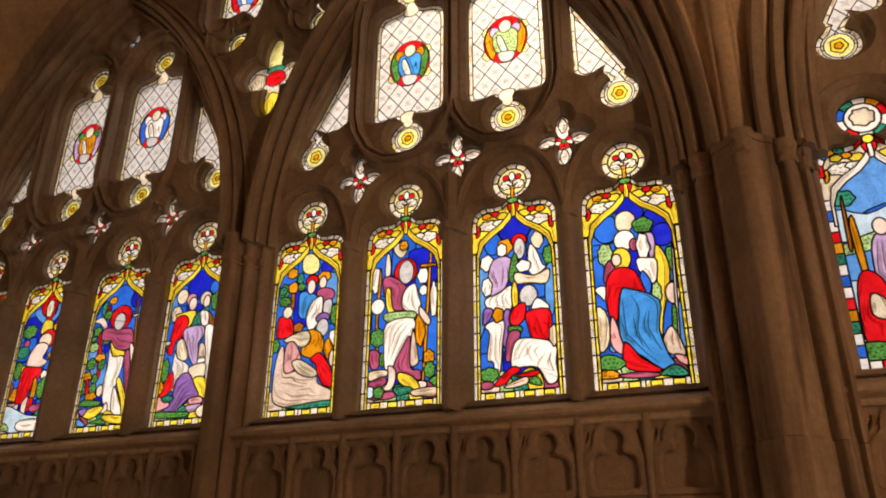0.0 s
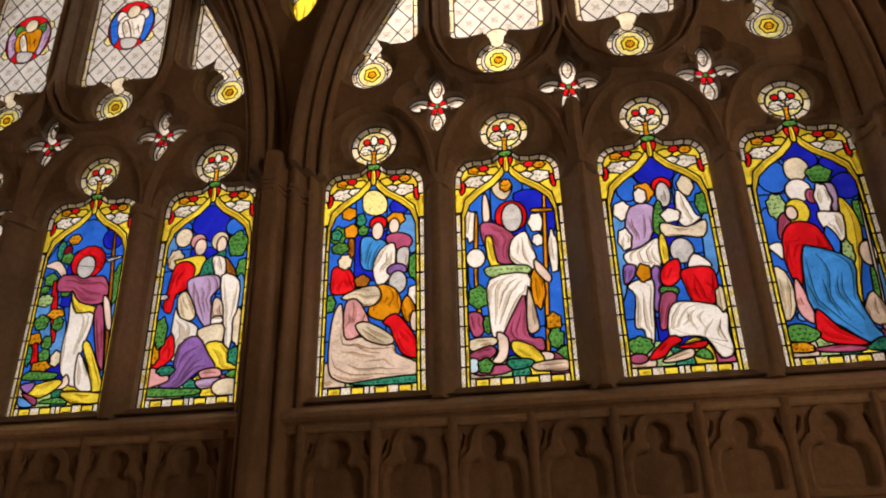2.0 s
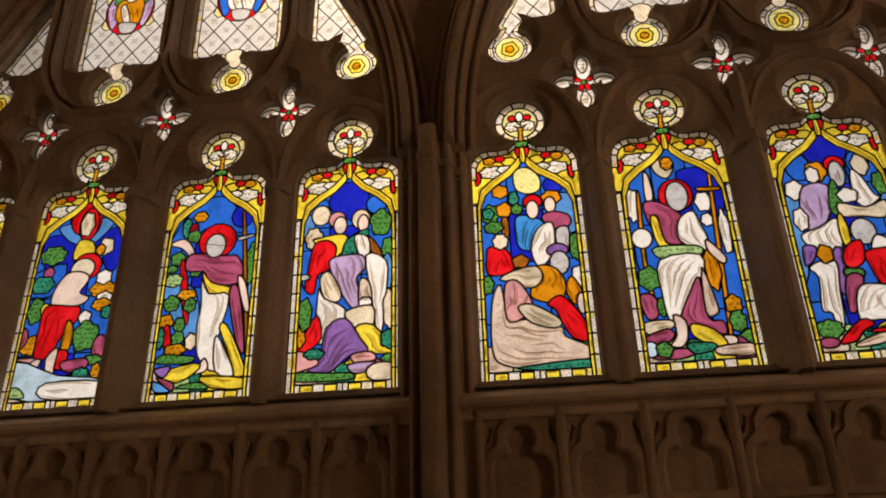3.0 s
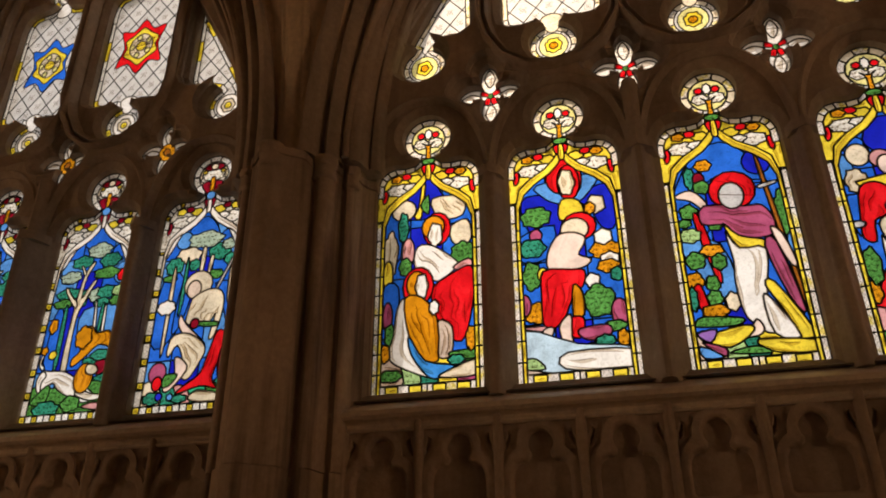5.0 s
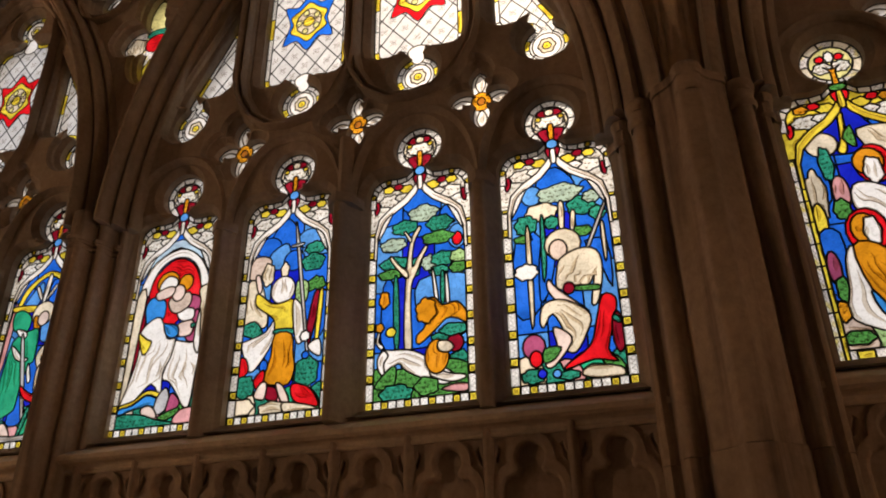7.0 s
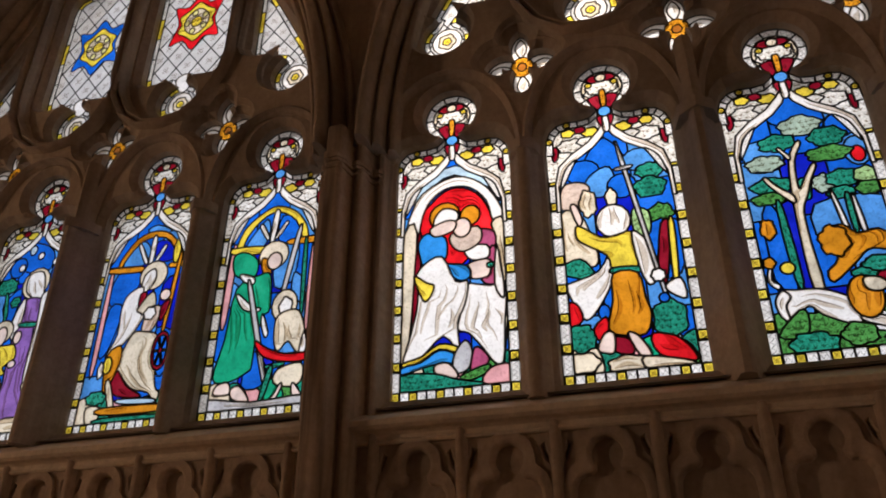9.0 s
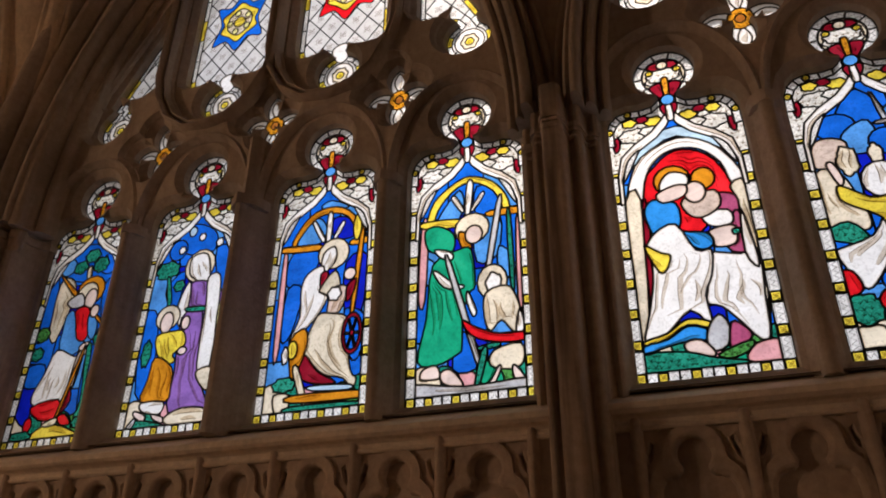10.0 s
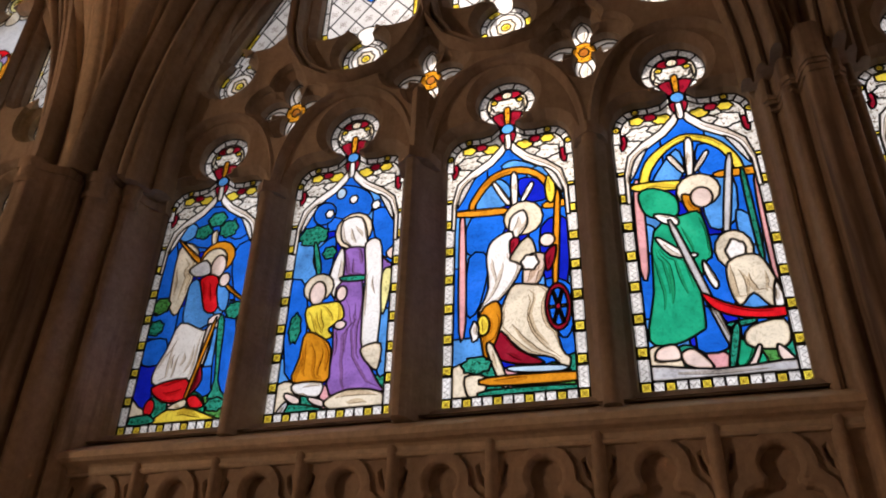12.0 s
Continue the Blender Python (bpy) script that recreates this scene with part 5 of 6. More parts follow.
def winged_shape():
    pane("deep_blue", soft((69, 679), (0, 754), (-68, 652), (-143, 666), (-89, 605), (73, 593)))
    pane("blue", soft((149, 607), (98, 612), (93, 457), (150, 439)))
    pane("cream", disc(84, 631, 43, 40))
    pane("yellow", soft((33, 636), (21, 728), (9, 719), (23, 598), (47, 602)))
    pane("cream", soft((-13, 663), (-118, 657), (-118, 586), (-39, 587)))
    pane("cream", soft((-79, 551), (-134, 569), (-146, 498), (-114, 477), (-80, 496)))
    pane("green", clump(-118, 450, 41, 39))
    pane("green", soft((26, 641), (-1, 680), (-3, 607)))
    pane("teal", clump(85, 567, 18, 56))
    pane("pink", disc(67, 473, 22, 53))
    pane("cream", clump(127, 476, 25, 80))
    pane("green", clump(76, 421, 22, 32))
    pane("yellow", disc(135, 397, 17, 53))
    pane("pale_yellow", clump(122, 303, 21, 50))
    pane("blue", soft((147, 359), (98, 352), (104, 225), (152, 231)))
    pane("mauve", disc(133, 254, 17, 50))
    pane("green", clump(124, 191, 17, 37))
    pane("red", disc(-30, 546, 48, 62))
    pane("amber", disc(-18, 555, 39, 43))
    pane("white", clump(-25, 526, 24, 43))
    pane("white", soft((35, 489), (-19, 486), (-92, 427), (-96, 401), (-34, 358), (11, 391), (46, 423)))
    pane("pink", soft((-84, 402), (-133, 427), (-148, 405), (-118, 384)))
    pane("red", soft((-14, 335), (-95, 388), (-142, 400), (-154, 340), (-136, 219), (-108, 151), (-54, 181), (-30, 233)))
    pane("red", disc(32, 349, 52, 66))
    pane("amber", disc(38, 356, 33, 46))
    pane("white", clump(20, 347, 21, 43))
    pane("white", soft((102, 275), (76, 310), (59, 195), (10, 71), (1, 47), (100, 92), (127, 130), (112, 189)))
    pane("amber", soft((76, 310), (17, 308), (-30, 233), (-38, 112), (-19, 91), (8, 100), (60, 183)))
    pane("white", clump(-21, 271, 16, 24))
    pane("fawn", soft((-35, 226), (-79, 202), (-77, 114), (-37, 106), (-37, 171)))
    pane("robe_blue", soft((60, 183), (8, 100), (-84, 78), (-54, 47), (-5, 46), (52, 122)))
    pane("green", soft((-72, 120), (-149, 123), (-146, 95), (-81, 102)))
    pane("teal", clump(-91, 95, 26, 16))
    pane("cream", soft((-44, 54), (-156, 93), (-151, 43), (-54, 42)))
    pane("green", clump(119, 59, 39, 19))
    pane("orange", clump(-139, 159, 17, 39))
    pane("orange", clump(138, 132, 16, 29))


def seated_pale_shape():
    pane("blue", soft((55, 693), (-4, 726), (-59, 657), (-13, 641), (56, 643)))
    pane("light_blue", disc(79, 635, 34, 35))
    pane("blue", disc(-102, 636, 33, 27))
    pane("blue", soft((139, 486), (60, 484), (76, 258), (153, 247)))
    pane("blue", soft((60, 472), (16, 453), (42, 320), (76, 280)))
    pane("blue", soft((-71, 450), (-135, 439), (-136, 293), (-101, 399)))
    pane("sage", clump(-8, 629, 70, 34, 34))
    pane("teal", clump(-72, 574, 45, 33))
    pane("sage", clump(-106, 600, 28, 22))
    pane("teal", clump(-119, 541, 26, 23))
    pane("cream", clump(52, 573, 52, 31))
    pane("teal", clump(104, 534, 36, 34))
    pane("teal", clump(23, 531, 23, 23))
    pane("green", clump(116, 488, 29, 14))
    pane("green", clump(-62, 486, 37, 18))
    pane("cream", soft((-2, 594), (-18, 591), (-14, 507), (1, 498)))
    pane("cream", soft((-38, 557), (-52, 554), (-42, 490), (-32, 492)))
    pane("cream", soft((107, 504), (93, 502), (96, 239), (109, 219)))
    pane("teal", soft((58, 544), (47, 542), (49, 389), (63, 345)))
    pane("cream", soft((-122, 499), (-133, 497), (-132, 394), (-123, 384)))
    pane("grey", soft((-143, 579), (-150, 577), (-87, 435), (-76, 437)))
    pane("white", clump(112, 376, 37, 27))
    pane("cream", disc(-4, 452, 56, 53))
    pane("fawn", disc(11, 435, 28, 35))
    pane("cream", soft((7, 405), (-49, 430), (-102, 416), (-114, 352), (-93, 256), (-72, 249), (-87, 334), (-64, 304), (0, 302), (26, 317), (19, 373)))
    pane("flesh", soft((47, 343), (21, 306), (-61, 229), (-39, 210), (22, 262), (53, 310)))
    pane("green", soft((-22, 310), (-96, 305), (-95, 289), (-27, 296)))
    pane("deep_red", disc(-11, 306, 17, 19))
    pane("cream", soft((65, 268), (1, 270), (-65, 217), (-47, 157), (-14, 109), (16, 123), (15, 175), (44, 232), (72, 193), (82, 216)))
    pane("flesh", soft((46, 190), (9, 174), (-5, 141), (49, 76), (75, 78), (64, 108), (37, 125)))
    pane("red", soft((-104, 271), (-139, 260), (-136, 208), (-105, 109), (-128, 71), (-64, 83), (18, 62), (8, 81), (-56, 125), (-79, 194)))
    pane("deep_red", disc(-138, 156, 18, 61))
    pane("teal", soft((-131, 208), (-146, 196), (-145, 181), (-125, 194)))
    pane("mauve", disc(105, 139, 34, 38))
    pane("red", disc(101, 102, 19, 25))
    pane("green", soft((74, 130), (27, 129), (48, 96), (80, 89)))
    pane("teal", clump(112, 52, 35, 22))
    pane("deep_blue", disc(86, 57, 13, 14))
    pane("teal", clump(9, 46, 30, 14))
    pane("light_blue", disc(44, 53, 12, 12))
    pane("cream", soft((-26, 42), (-53, 69), (-132, 55), (-140, 30), (-81, 27)))


def trees_and_lions():
    pane("blue", soft((56, 720), (-20, 745), (-74, 681), (-51, 620), (53, 666)))
    pane("blue", disc(-106, 629, 37, 38))
    pane("light_blue", soft((140, 603), (63, 615), (46, 536), (121, 523)))
    pane("light_blue", disc(-127, 543, 31, 44))
    pane("blue", soft((125, 400), (87, 394), (85, 163), (127, 168)))
    pane("deep_blue", soft((87, 394), (45, 412), (39, 202), (81, 207)))
    pane("light_blue", soft((2, 406), (-154, 405), (-156, 289), (-4, 287)))
    pane("red", disc(-127, 533, 17, 24))
    pane("sage", clump(-12, 645, 52, 33, 34))
    pane("teal", clump(52, 603, 46, 27, 34))
    pane("teal", clump(-68, 600, 45, 29, 34))
    pane("green", clump(-62, 548, 54, 24, 34))
    pane("sage", clump(92, 545, 46, 25, 34))
    pane("teal", clump(88, 476, 50, 26, 34))
    pane("green", clump(100, 440, 44, 18, 30))
    pane("sage", clump(-34, 462, 30, 28))
    pane("teal", clump(-78, 470, 40, 26, 30))
    pane("teal", clump(-66, 430, 34, 18))
    pane("pale_green", clump(-130, 470, 28, 24))
    pane("green", clump(-128, 432, 30, 20))
    pane("teal", clump(20, 452, 22, 34))
    pane("cream", soft((50, 184), (26, 184), (30, 300), (28, 392), (10, 436), (-6, 478), (-26, 516), (-17, 524), (8, 486), (26, 458), (20, 540), (-4, 590), (6, 598), (34, 545), (47, 430), (52, 300)))
    pane("cream", soft((46, 418), (86, 466), (104, 498), (96, 504), (74, 474), (42, 440)))
    pane("cream", soft((34, 545), (50, 575), (56, 585), (49, 588), (38, 572), (28, 556)))
    pane("white", soft((-84, 412), (-92, 412), (-98, 320), (-86, 320)))
    pane("white", soft((-40, 428), (-48, 428), (-62, 330), (-50, 330)))
    pane("teal", soft((89, 413), (74, 410), (68, 206), (85, 208)))
    pane("teal", soft((-70, 418), (-82, 417), (-81, 323), (-69, 324)))
    pane("amber", clump(120, 354, 18, 29))
    pane("amber", soft((-20, 331), (-49, 339), (-74, 312), (-121, 317), (-151, 279), (-151, 245), (-122, 260), (-87, 265), (-53, 235), (3, 192), (11, 221), (-17, 251)))
    pane("amber", clump(-20, 300, 34, 42, 36))
    pane("teal", soft((-37, 215), (-123, 232), (-146, 212), (-67, 189)))
    pane("deep_red", disc(-113, 184, 27, 29))
    pane("teal", clump(-126, 117, 34, 42))
    pane("green", soft((-150, 118), (-40, 140), (60, 120), (150, 128), (150, 28), (-150, 28)))
    pane("teal", clump(-108, 228, 44, 20))
    pane("white", soft((138, 231), (116, 189), (38, 180), (-22, 151), (-93, 100), (-116, 76), (-72, 60), (-2, 88), (46, 115), (71, 139), (117, 112), (131, 146), (109, 171)))
    pane("white", soft((120, 186), (140, 160), (134, 120), (112, 98), (116, 118), (118, 146), (104, 168)))
    pane("white", soft((-44, 112), (-92, 92), (-138, 84), (-140, 72), (-96, 66), (-34, 90)))
    pane("white", soft((128, 190), (146, 214), (138, 250), (131, 248), (136, 216), (120, 200)))
    pane("amber", clump(134, 262, 14, 16, 18))
    pane("amber", disc(-54, 148, 38, 54, 20))
    pane("cream", soft((-62, 196), (-92, 192), (-108, 172), (-92, 158), (-66, 162), (-56, 180)))
    pane("green", soft((149, 72), (94, 131), (76, 118), (90, 66)))
    pane("teal", clump(77, 45, 54, 30))
    pane("green", clump(-21, 60, 38, 28))
    pane("pink", soft((-67, 45), (-116, 60), (-155, 51), (-139, 32)))
    pane("yellow", disc(96, 243, 17, 16))


def yellow_tunic():
    pane("blue", soft((61, 676), (10, 722), (-41, 637), (-15, 609), (69, 628)))
    pane("blue", disc(81, 617, 48, 40))
    pane("light_blue", disc(-76, 629, 46, 37))
    pane("light_blue", soft((50, 610), (5, 620), (-4, 543), (52, 528), (77, 575)))
    pane("blue", disc(-21, 553, 40, 39))
    pane("teal", clump(-100, 588, 39, 25))
    pane("teal", clump(-95, 536, 43, 33))
    pane("green", clump(-113, 448, 32, 32))
    pane("blue", soft((-79, 423), (-168, 405), (-139, 268), (-56, 282)))
    pane("deep_red", soft((-107, 417), (-130, 407), (-100, 240), (-84, 277)))
    pane("yellow", soft((-127, 420), (-141, 413), (-132, 257), (-118, 259)))
    pane("fawn", soft((142, 576), (107, 589), (71, 574), (70, 546), (109, 501), (151, 510)))
    pane("cream", soft((154, 490), (101, 486), (72, 402), (62, 338), (85, 318), (164, 344)))
    pane("cream", clump(75, 513, 24, 43))
    pane("teal", soft((160, 331), (111, 347), (77, 305), (91, 283), (159, 307)))
    pane("white", soft((142, 280), (67, 303), (28, 357), (33, 273), (75, 199), (109, 170), (133, 208), (154, 270)))
    pane("cream", clump(11, 520, 16, 31))
    pane("pale_green", soft((-43, 475), (-81, 461), (-79, 398), (-46, 380), (-35, 432)))
    pane("white", disc(13, 448, 46, 51))
    pane("flesh", soft((124, 510), (108, 514), (94, 464), (107, 448)))
    pane("yellow", soft((107, 448), (51, 405), (10, 403), (-31, 408), (-46, 355), (-31, 298), (28, 302), (40, 347), (104, 396), (116, 424)))
    pane("teal", soft((30, 308), (-36, 303), (-36, 285), (30, 291)))
    pane("white", soft((-31, 408), (-72, 363), (-84, 277), (-59, 246), (-40, 296)))
    pane("amber", soft((30, 291), (-33, 286), (-44, 215), (-53, 168), (-34, 117), (22, 119), (56, 140), (38, 216)))
    pane("grey", soft((-22, 642), (-35, 639), (-118, 84), (-112, 79)))
    pane("grey", soft((-10, 613), (-53, 616), (-52, 607), (-12, 603)))
    pane("white", clump(-83, 271, 18, 18))
    pane("white", soft((-96, 240), (-136, 256), (-143, 199), (-109, 215)))
    pane("teal", clump(-96, 151, 42, 52))
    pane("blue", disc(-89, 207, 13, 13))
    pane("red", soft((161, 218), (131, 219), (118, 171), (161, 155)))
    pane("blue", disc(62, 186, 15, 22))
    pane("teal", clump(126, 122, 40, 38))
    pane("red", soft((93, 145), (60, 174), (56, 140), (80, 110)))
    pane("red", soft((-47, 115), (-104, 102), (-139, 60), (-138, 35), (-59, 60)))
    pane("deep_red", soft((50, 117), (5, 106), (3, 68), (47, 79)))
    pane("flesh", soft((67, 130), (44, 127), (47, 79), (67, 76), (88, 90)))
    pane("flesh", soft((11, 123), (-15, 114), (-41, 63), (-14, 61)))
    pane("cream", clump(127, 57, 43, 27))
    pane("cream", clump(17, 44, 50, 23))
    pane("cream", soft((-23, 60), (-133, 36), (-129, 16), (-33, 22)))


def red_archway():
    pane("sky", soft((128, 602), (81, 681), (-9, 720), (-100, 660), (-152, 567), (-126, 610), (-7, 687), (83, 643)))
    pane("red", soft((139, 117), (109, 511), (63, 601), (7, 639), (-55, 625), (-102, 566), (-118, 467), (-15, 372), (104, 226)))
    pane("white", soft((147, 470), (136, 553), (94, 639), (-6, 681), (-88, 643), (-138, 570), (-154, 507), (-121, 507), (-103, 578), (-56, 632), (7, 645), (63, 613), (93, 557), (111, 463)))
    pane("cream", soft((149, 507), (109, 505), (130, 136), (150, 88), (150, 287)))
    pane("cream", soft((-116, 503), (-156, 501), (-159, 303), (-137, 83), (-125, 84), (-124, 431)))
    pane("deep_red", soft((109, 475), (95, 484), (103, 280), (121, 197)))
    pane("amber", disc(-53, 539, 30, 33))
    pane("amber", disc(24, 549, 47, 45))
    pane("mauve", soft((-77, 487), (-123, 472), (-123, 420), (-97, 402), (-71, 447)))
    pane("robe_blue", soft((104, 468), (80, 499), (23, 477), (17, 423), (24, 395), (-40, 378), (-49, 341), (-12, 336), (44, 393), (85, 389), (99, 426)))
    pane("white", soft((-29, 319), (-107, 306), (-150, 310), (-143, 191), (-136, 88), (-112, 84), (-80, 129), (-43, 174), (-12, 189), (-22, 240)))
    pane("mauve", soft((-98, 402), (-123, 426), (-136, 329), (-116, 308), (-82, 327)))
    pane("white", soft((-129, 430), (-144, 317), (-142, 264), (-119, 310)))
    pane("white", soft((113, 359), (85, 400), (32, 416), (-7, 334), (-43, 328), (-33, 259), (-12, 210), (-15, 128), (29, 174), (90, 121), (144, 102), (126, 177), (107, 259), (104, 324)))
    pane("white", soft((-35, 436), (-99, 434), (-106, 398), (-76, 389), (-45, 400)))
    pane("flesh", soft((-46, 383), (-100, 390), (-110, 366), (-100, 335), (-56, 334), (-52, 360)))
    pane("teal", soft((-100, 375), (-116, 376), (-116, 364), (-102, 362)))
    pane("yellow", soft((117, 366), (78, 340), (56, 328), (70, 291), (89, 289)))
    pane("yellow", soft((144, 109), (90, 123), (40, 153), (-11, 140), (-13, 122), (41, 138), (91, 109), (142, 97)))
    pane("robe_blue", soft((146, 97), (91, 107), (41, 135), (-5, 119), (1, 95), (63, 95), (147, 77)))
    pane("fawn", soft((5, 485), (-75, 499), (-83, 450), (-34, 423), (0, 443)))
    pane("flesh", disc(-28, 502, 27, 32))
    pane("white", soft((56, 543), (28, 574), (-13, 560), (-14, 529), (20, 528), (53, 506)))
    pane("flesh", soft((68, 513), (20, 532), (-10, 524), (0, 495), (54, 484)))
    pane("grey", soft((-1, 117), (-32, 156), (-52, 123), (-40, 75), (-1, 68)))
    pane("mauve", soft((-57, 132), (-84, 119), (-97, 92), (-65, 61), (-45, 63)))
    pane("flesh", soft((53, 94), (15, 97), (-13, 59), (14, 52), (50, 70)))
    pane("teal", soft((148, 75), (55, 71), (-9, 50), (-80, 35), (-149, 20), (-147, 2), (150, 29)))
    pane("green", soft((-17, 57), (-94, 83), (-89, 60), (-45, 44)))
    pane("pink", soft((-78, 34), (-102, 73), (-156, 76), (-150, 21)))


def green_robe():
    pane("light_blue", soft((75, 588), (25, 647), (11, 589), (38, 540), (90, 550)))
    pane("blue", soft((-29, 649), (-98, 620), (-120, 562), (-26, 554)))
    pane("light_blue", soft((-23, 528), (-96, 540), (-86, 415), (-25, 401)))
    pane("light_blue", soft((140, 429), (104, 423), (103, 361), (123, 352)))
    pane("light_blue", soft((-90, 439), (-124, 408), (-130, 336), (-88, 366)))
    pane("blue", soft((23, 199), (-25, 150), (-16, 89), (47, 95)))
    pane("pink", soft((142, 547), (121, 543), (128, 305), (148, 308)))
    pane("pink", soft((-142, 518), (-163, 514), (-154, 264), (-138, 277)))
    pane("yellow", soft((128, 544), (104, 622), (44, 672), (-8, 689), (-73, 660), (-116, 603), (-127, 547), (-112, 543), (-78, 624), (-10, 667), (47, 645), (91, 591), (107, 540)))
    pane("yellow", soft((138, 557), (27, 549), (19, 523), (135, 535)))
    pane("amber", soft((-68, 559), (-188, 554), (-185, 535), (-65, 540)))
    pane("white", soft((1, 667), (-18, 663), (-6, 558), (8, 561)))
    pane("white", soft((50, 621), (38, 629), (12, 582), (19, 570)))
    pane("white", soft((-42, 625), (-51, 617), (-18, 569), (-11, 577)))
    pane("grey", soft((-87, 582), (-103, 585), (-64, 370), (-50, 372)))
    pane("teal", soft((-115, 536), (-127, 534), (-131, 312), (-119, 326)))
    pane("cream", disc(-12, 511, 52, 50))
    pane("amber", soft((27, 505), (3, 494), (-11, 447), (10, 438), (26, 473)))
    pane("flesh", disc(-17, 490, 26, 30))
    pane("robe_green", soft((131, 525), (92, 537), (43, 502), (44, 450), (81, 444), (121, 464)))
    pane("robe_green", soft((106, 411), (29, 448), (-10, 441), (-19, 330), (-2, 309), (17, 243), (20, 156), (32, 136), (92, 111), (147, 127), (124, 246)))
    pane("white", soft((100, 460), (50, 445), (48, 420), (83, 432)))
    pane("white", soft((103, 385), (93, 390), (43, 345), (14, 335), (25, 325), (73, 338)))
    pane("grey", soft((65, 404), (50, 407), (-29, 118), (-17, 109)))
    pane("white", soft((2, 315), (-22, 254), (-11, 239), (6, 287)))
    pane("cream", disc(-68, 334, 43, 52))
    pane("white", clump(-72, 327, 22, 33))
    pane("cream", soft((-49, 302), (-108, 316), (-134, 278), (-153, 187), (-121, 181), (-91, 217), (-59, 189), (-43, 235)))
    pane("white", soft((-141, 243), (-153, 187), (-129, 175)))
    pane("red", soft((19, 232), (-24, 204), (-85, 180), (-156, 176), (-151, 154), (-89, 155), (-28, 171), (5, 197)))
    pane("teal", soft((-25, 150), (-81, 156), (-80, 144), (-32, 139)))
    pane("teal", soft((-34, 139), (-50, 137), (-27, 47), (-13, 44)))
    pane("cream", soft((-68, 135), (-141, 147), (-145, 95), (-111, 79), (-57, 95)))
    pane("flesh", soft((-79, 92), (-85, 81), (-60, 34), (-39, 38), (-60, 59)))
    pane("flesh", soft((-117, 88), (-129, 82), (-152, 45), (-130, 42), (-117, 63)))
    pane("flesh", soft((130, 104), (92, 111), (82, 78), (106, 73), (138, 79)))
    pane("flesh", soft((81, 89), (52, 96), (17, 52), (45, 49), (75, 62)))
    pane("grey", soft((163, 66), (9, 46), (-166, 53), (-168, 19), (158, 30)))


def seated_at_wheel():
    pane("light_blue", soft((82, 597), (32, 645), (-4, 609), (9, 555), (88, 548)))
    pane("deep_blue", soft((-28, 633), (-88, 621), (-109, 561), (-38, 560)))
    pane("blue", soft((106, 530), (10, 520), (47, 413), (118, 424)))
    pane("blue", soft((111, 409), (58, 401), (82, 266), (116, 246)))
    pane("deep_blue", soft((-82, 471), (-151, 485), (-139, 285), (-87, 317)))
    pane("blue", soft((-87, 317), (-160, 282), (-143, 169), (-112, 173)))
    pane("light_blue", soft((20, 687), (-18, 701), (-78, 667), (-5, 667)))
    pane("pink", soft((138, 522), (123, 522), (118, 223), (136, 201)))
    pane("pink", soft((-159, 511), (-172, 508), (-165, 167), (-149, 168)))
    pane("amber", soft((111, 552), (107, 587), (57, 657), (-11, 678), (-77, 655), (-133, 584), (-142, 541), (-129, 541), (-76, 631), (-11, 654), (45, 636), (94, 570), (94, 542)))
    pane("amber", soft((144, 558), (15, 549), (16, 528), (143, 540)))
    pane("amber", soft((-97, 546), (-166, 547), (-165, 528), (-96, 527)))
    pane("white", soft((-7, 652), (-24, 648), (-22, 552), (-7, 555)))
    pane("white", soft((45, 626), (35, 634), (-3, 567), (9, 558)))
    pane("white", soft((-58, 616), (-68, 608), (-41, 560), (-32, 567)))
    pane("yellow", disc(-112, 588, 14, 47))
    pane("amber", soft((-123, 558), (-137, 555), (-119, 312), (-106, 314)))
    pane("cream", disc(-37, 508, 53, 53))
    pane("white", soft((-2, 511), (-38, 532), (-48, 490), (-24, 454), (0, 444)))
    pane("white", soft((46, 452), (-7, 470), (-11, 391), (-33, 375), (2, 305), (70, 241), (87, 243), (59, 313), (64, 402)))
    pane("deep_red", soft((0, 444), (-24, 447), (-17, 403), (-2, 392)))
    pane("cream", soft((1, 393), (-47, 450), (-68, 395), (-44, 360), (-16, 377)))
    pane("fawn", soft((-39, 386), (-90, 391), (-82, 330), (-53, 297), (-31, 300)))
    pane("white", clump(-50, 372, 22, 22))
    pane("deep_red", soft((-90, 391), (-119, 412), (-111, 363), (-93, 341)))
    pane("flesh", disc(-97, 431, 20, 20))
    pane("cream", soft((2, 305), (-42, 311), (-97, 291), (-104, 219), (-120, 127), (-139, 104), (-127, 73), (-98, 108), (-37, 125), (5, 163), (37, 201)))
    pane("deep_red", soft((48, 168), (26, 189), (-16, 138), (-77, 99), (-15, 100), (38, 122)))
    pane("deep_red", disc(-116, 240, 32, 64, 20))
    pane("blue", disc(-116, 240, 23, 50, 20))
    for q in (0, 60, 120):
        c, d = math.cos(radians(q)), math.sin(radians(q))
        pane("yellow", [(-116 + 24 * c - 3 * d, 240 + 51 * d + 3 * c), (-116 + 24 * c + 3 * d, 240 + 51 * d - 3 * c), (-116 - 24 * c + 3 * d, 240 - 51 * d - 3 * c), (-116 - 24 * c - 3 * d, 240 - 51 * d + 3 * c)])
    pane("deep_red", disc(-116, 240, 7, 10, 10))
    pane("amber", soft((82, 242), (36, 273), (26, 212), (60, 124), (73, 136)))
    pane("cream", soft((65, 147), (49, 157), (12, 59), (28, 50)))
    pane("yellow", disc(73, 211, 16, 28))
    pane("white", clump(95, 196, 11, 27))
    pane("teal", clump(90, 107, 37, 22))
